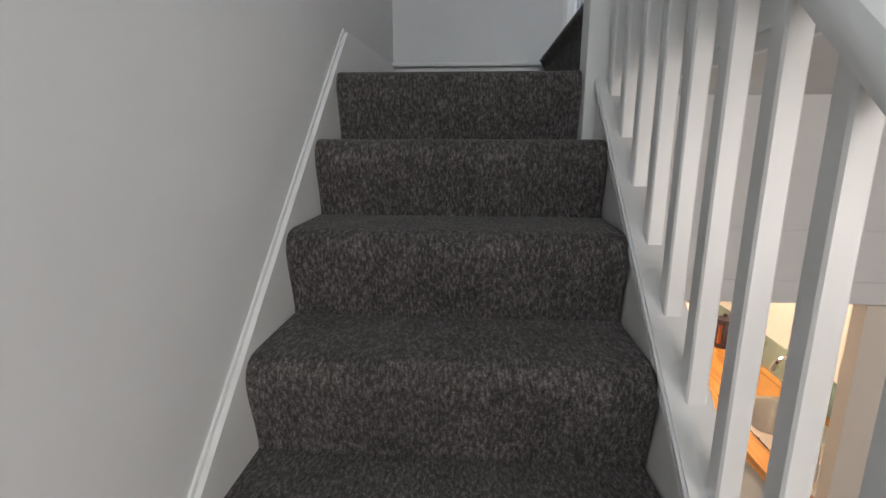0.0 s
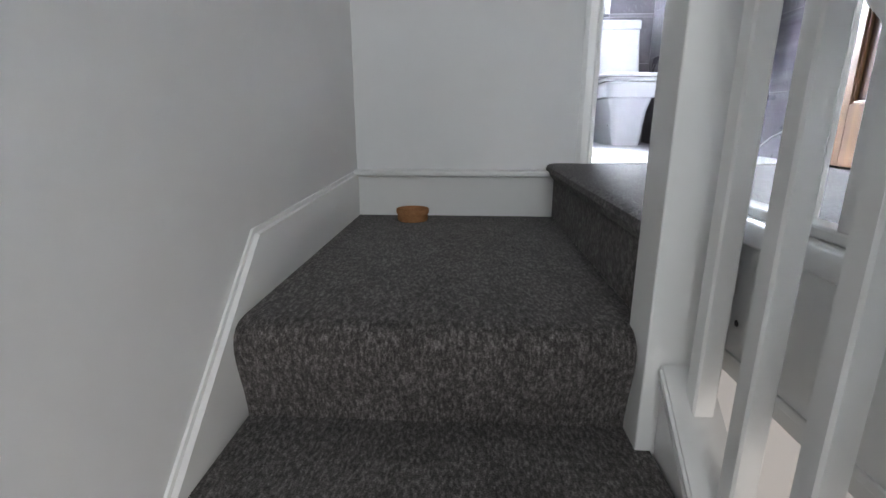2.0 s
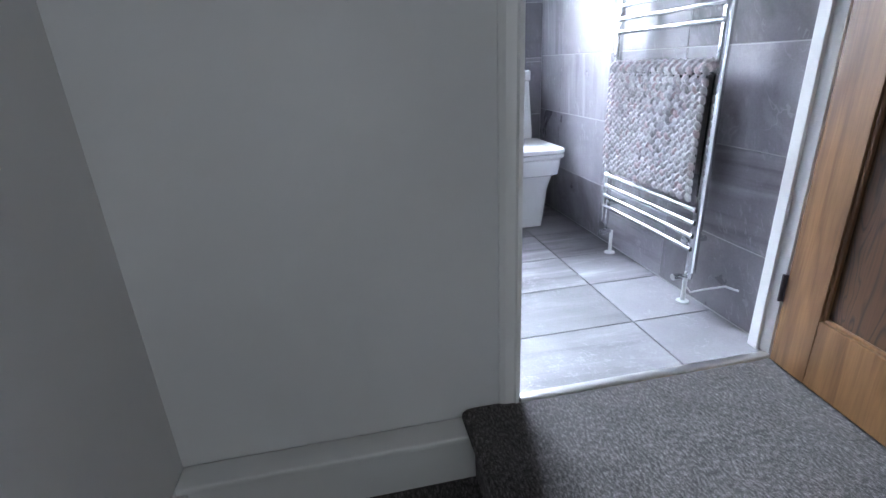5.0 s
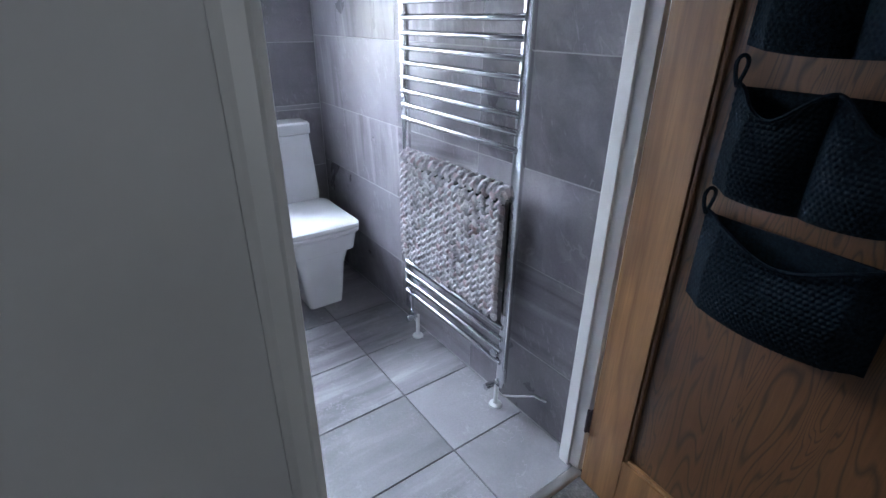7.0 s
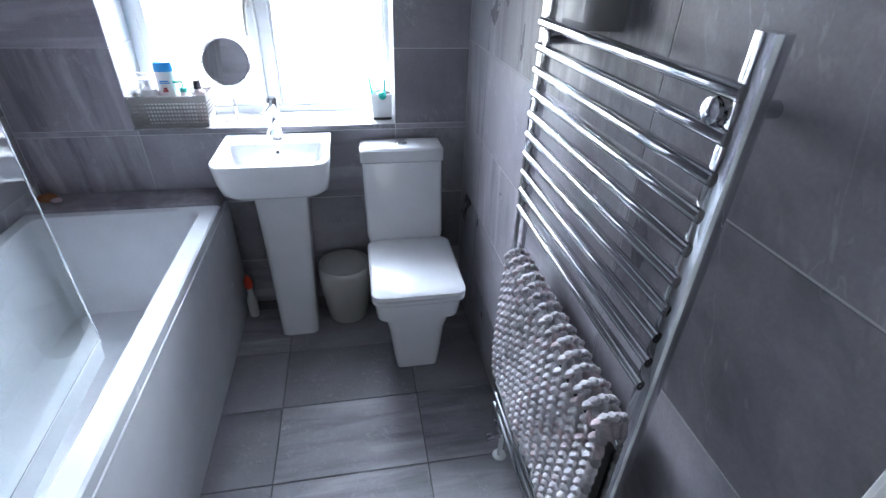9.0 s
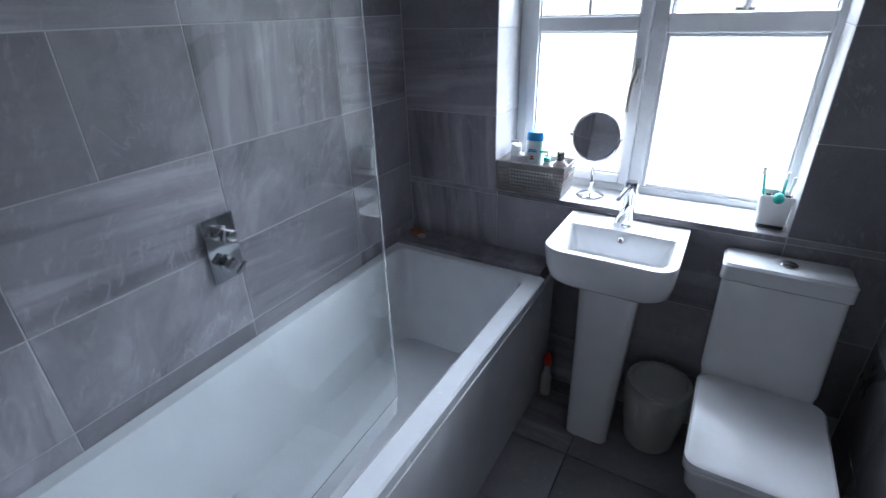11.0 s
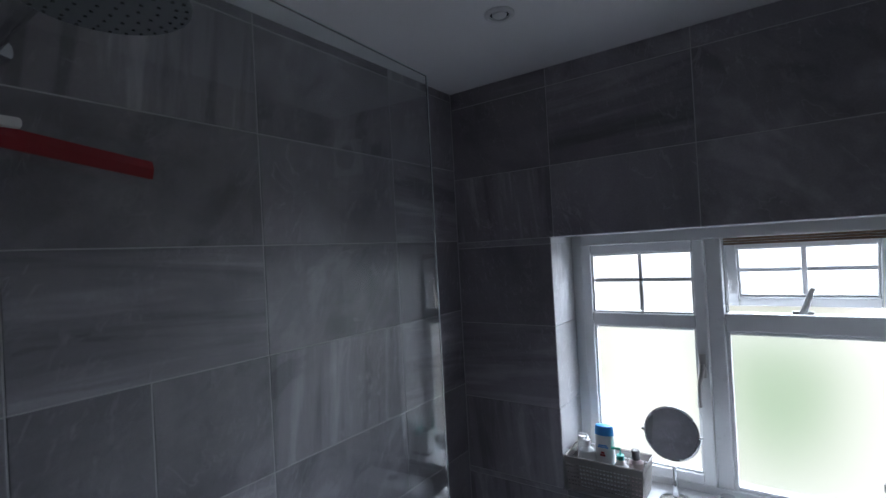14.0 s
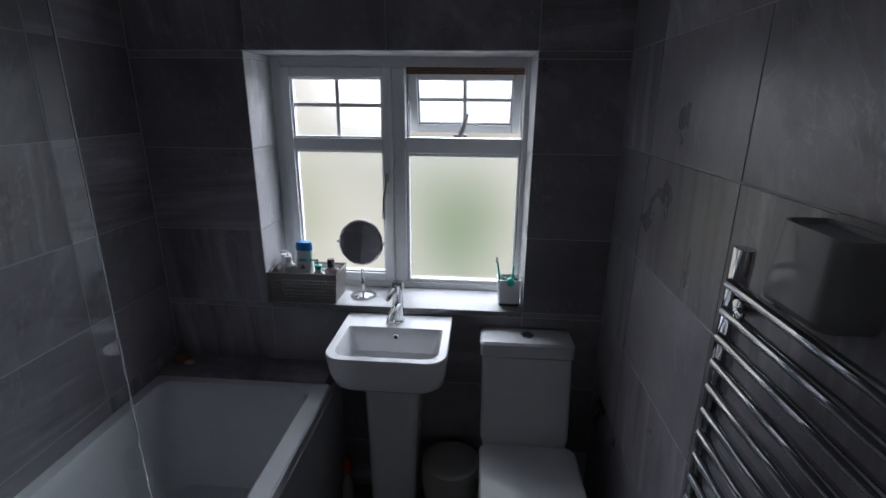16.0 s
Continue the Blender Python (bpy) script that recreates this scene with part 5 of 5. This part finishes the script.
# ---- small things ----
for dx, dy, r, mt, lb in ((0, 0, 0.035, TERRA, "tan pumice stone on the ledge behind the bath"), (0.035, -0.012, 0.022, PINK, "pink soap on the ledge behind the bath")):
    bm = bmesh.new()
    bmesh.ops.create_icosphere(bm, subdivisions=2, radius=r, matrix=Matrix.Translation((-0.415 + dx, 4.39 + dy, 0.645 + r * 0.5)) @ Matrix.Diagonal((1.1, 0.8, 0.5, 1)))
    for v in bm.verts:
        v.co += 0.004 * Vector((noise.noise(v.co * 60), noise.noise(v.co * 50 + Vector((3, 1, 2))), 0.3 * noise.noise(v.co * 70)))
    tagged(part("soap_stone", bm, mt, smooth=False), lb, "soap")
fan = thing("extractor_fan", (1.245, 4.39, 2.36), "white square extractor fan on the grey tiled wall", "fan")
box("fan_case", 1.172, 1.343, 4.434, YB - 0.0005, 2.270, 2.442, WHITEP, fan, bevel=0.006)
bm = bmesh.new()
lathe(bm, (1.258, 4.434, 2.356), [(0.066, 0), (0.066, -0.004), (0.06, -0.004), (0.06, -0.001)], "y", 32)
part("ring", bm, WHITEP, fan, smooth=True)
bm = bmesh.new()
lathe(bm, (1.258, 4.4335, 2.356), [(0.059, 0), (0.059, -0.001)], "y", 32)
part("opening", bm, GREYD, fan)
for k in range(7):
    x = 1.207 + 0.017 * k
    h = math.sqrt(max(0.0, 0.059 ** 2 - (x - 1.258) ** 2))
    box("grille_slat", x - 0.002, x + 0.002, 4.428, 4.432, 2.356 - h, 2.356 + h, GREYD, fan)
dl = thing("downlight", (0.048, 3.96, ZC), "small round white recessed ceiling light, switched off", "ceiling light")
bm = bmesh.new()
lathe(bm, (0.048, 3.96, ZC), [(0.045, 0), (0.045, -0.005), (0.040, -0.009), (0.031, -0.008), (0.029, -0.001)], n=32, cap_end=False)
part("bezel", bm, WHITEP, dl, smooth=True)
bm = bmesh.new()
lathe(bm, (0.048, 3.96, ZC - 0.0005), [(0.029, 0), (0.029, -0.001)], n=24)
part("recess", bm, GREYD, dl)
bm = bmesh.new()
lathe(bm, (0.048, 3.96, ZC - 0.0016), [(0.022, 0), (0.021, -0.006), (0.012, -0.009), (0.0, -0.01)], n=24)
part("lamp", bm, LAMPGLASS, dl, smooth=True)
bm = bmesh.new()
bm.faces.new([bm.verts.new(p) for p in ((-5, 0, -3.4), (6, 0, -3.4), (6, 0, 5.5), (-5, 0, 5.5))])
bd = structure(part("backdrop", bm, BACKDROP))
bd.location = (0, 9.0, 0)


# ---- tiles ----
TILE_MESH = {}


def tile(name, u0, u1, v0, v1, plane, at, parent, mat, thick=0.0066, gap=0.0016):
    """A tile with softened edges; plane x+, x-, y- or z+ is the way it faces, at is where its face lies."""
    w, h = round(u1 - u0 - 2 * gap, 4), round(v1 - v0 - 2 * gap, 4)
    if w < 0.008 or h < 0.008:
        return
    key = (w, h, plane, mat.name)
    if key not in TILE_MESH:
        b_ = bmesh.new()
        c = 0.0012

        def P(u, v, d):
            return {"x+": (d, u, v), "x-": (-d, u, v), "y-": (u, -d, v), "z+": (u, v, d), "z-": (u, v, -d)}[plane]
        loft(b_, [[Vector(P(su * (w / 2 - i), sv * (h / 2 - i), d)) for su, sv in ((-1, -1), (1, -1), (1, 1), (-1, 1))] for i, d in ((0, -thick), (0, -c), (c, 0))])
        bmesh.ops.recalc_face_normals(b_, faces=b_.faces[:])
        me = bpy.data.meshes.new(name)
        b_.to_mesh(me)
        b_.free()
        me.materials.append(mat)
        TILE_MESH[key] = me
    ob = new(name, TILE_MESH[key])
    u, v = (u0 + u1) / 2, (v0 + v1) / 2
    loc = {"x": (at, u, v), "y": (u, at, v), "z": (u, v, at)}[plane[0]]
    ob.location = Vector(loc) - Vector(parent.matrix_world.translation if parent.parent is None else (0, 0, 0))
    ob.parent = parent


def spans(lo, hi, joints):
    js = [lo] + [j for j in sorted(joints) if lo + 0.01 < j < hi - 0.01] + [hi]
    return list(zip(js, js[1:]))


def surface(name, kind="structure"):
    return structure(thing(name, (0, 0, 0), "", ""))


ROWS_B = [0.25, 0.571, 0.890, 1.226, 1.551, 1.877, 2.184, 2.497]
ROWS_R = [0.28, 0.603, 0.922, 1.260, 1.585, 1.906, 2.215, 2.524]
ROWS_L = [0.080, 0.385, 0.690, 0.980, 1.276, 1.603, 1.912, 2.226, 2.535]
# How each tile is grained, by row from the floor and by column: v upright, h level, s slanted, m cloudy.
GRAIN_L = ["mhvs", "hvms", "smhv", "vshm", "mhsm", "vmvh", "hhsm", "msmh", "vvsm", "smhv"]
GRAIN_R = ["mhsv", "hvms", "shvm", "smmv", "svvm", "msmv", "hmsm", "vsmh", "mhvs"]
GRAIN_B = ["mhsv", "hsmm", "vmhs", "smhm", "vmms", "hmmv", "mmsh", "sshm", "vmsh"]
left_t = surface("wall_left_tiling")
for i, (y0, y1) in enumerate(spans(YN, YB - 0.001, [2.920, 3.478, 4.045])):
    for k, (z0, z1) in enumerate(spans(0.0, ZC, ROWS_L)):
        cut = [3.172] if (i, k) == (1, 5) else []
        for u0, u1 in spans(y0, y1, cut):
            g = "s" if u0 == 3.172 else GRAIN_L[k % 10][i]
            tile("tile", u0, u1, z0, z1, "x+", XL, left_t, STYLES[g])
right_t = surface("wall_right_tiling")
for i, (y0, y1) in enumerate(spans(2.548, YB - 0.001, [3.085, 3.625, 4.165])):
    for k, (z0, z1) in enumerate(spans(0.0, ZC, ROWS_R)):
        tile("tile", y0, y1, z0, z1, "x-", XR, right_t, STYLES[GRAIN_R[k % 9][i]])
back_t = surface("wall_back_tiling")
COLS = [-0.028, 0.487, 1.025]
for k, (z0, z1) in enumerate(spans(0.0, ZC, ROWS_B + [WZ0, WZ1])):
    zm = (z0 + z1) / 2
    for i, (x0, x1) in enumerate(spans(XL, XR, COLS if not WZ0 < zm < WZ1 else [WX0, WX1])):
        if WZ0 < zm < WZ1 and x0 > WX0 - 0.01 and x1 < WX1 + 0.01:
            continue
        tile("tile", x0, x1, z0, z1, "y-", YB, back_t, STYLES[GRAIN_B[k % 9][i]])
floor_t = surface("floor_tiling")
for x0, x1 in spans(XL, XR, [-0.09, 0.487, 1.025]):
    for y0, y1 in spans(2.484, YB, [2.765, 3.091, 3.405, 3.733, 4.055, 4.38]):
        tile("tile", x0, x1, y0, y1, "z+", 0.0, floor_t, FTILE, gap=0.0022)
reveal = surface("window_reveal_tiling")
for x0, x1 in spans(WX0 - 0.003, WX1 + 0.003, COLS):
    tile("tile", x0, x1, YB + 0.002, 4.692, "z+", WZ0, reveal, STILE, gap=0.0008)
    tile("tile", x0, x1, YB + 0.002, 4.692, "z-", WZ1, reveal, STILE, gap=0.0008)
for z0, z1 in spans(WZ0 + 0.001, WZ1 - 0.001, ROWS_B):
    tile("tile", YB + 0.002, 4.692, z0, z1, "x+", WX0, reveal, STILE, gap=0.0008)
    tile("tile", YB + 0.002, 4.692, z0, z1, "x-", WX1, reveal, STILE, gap=0.0008)
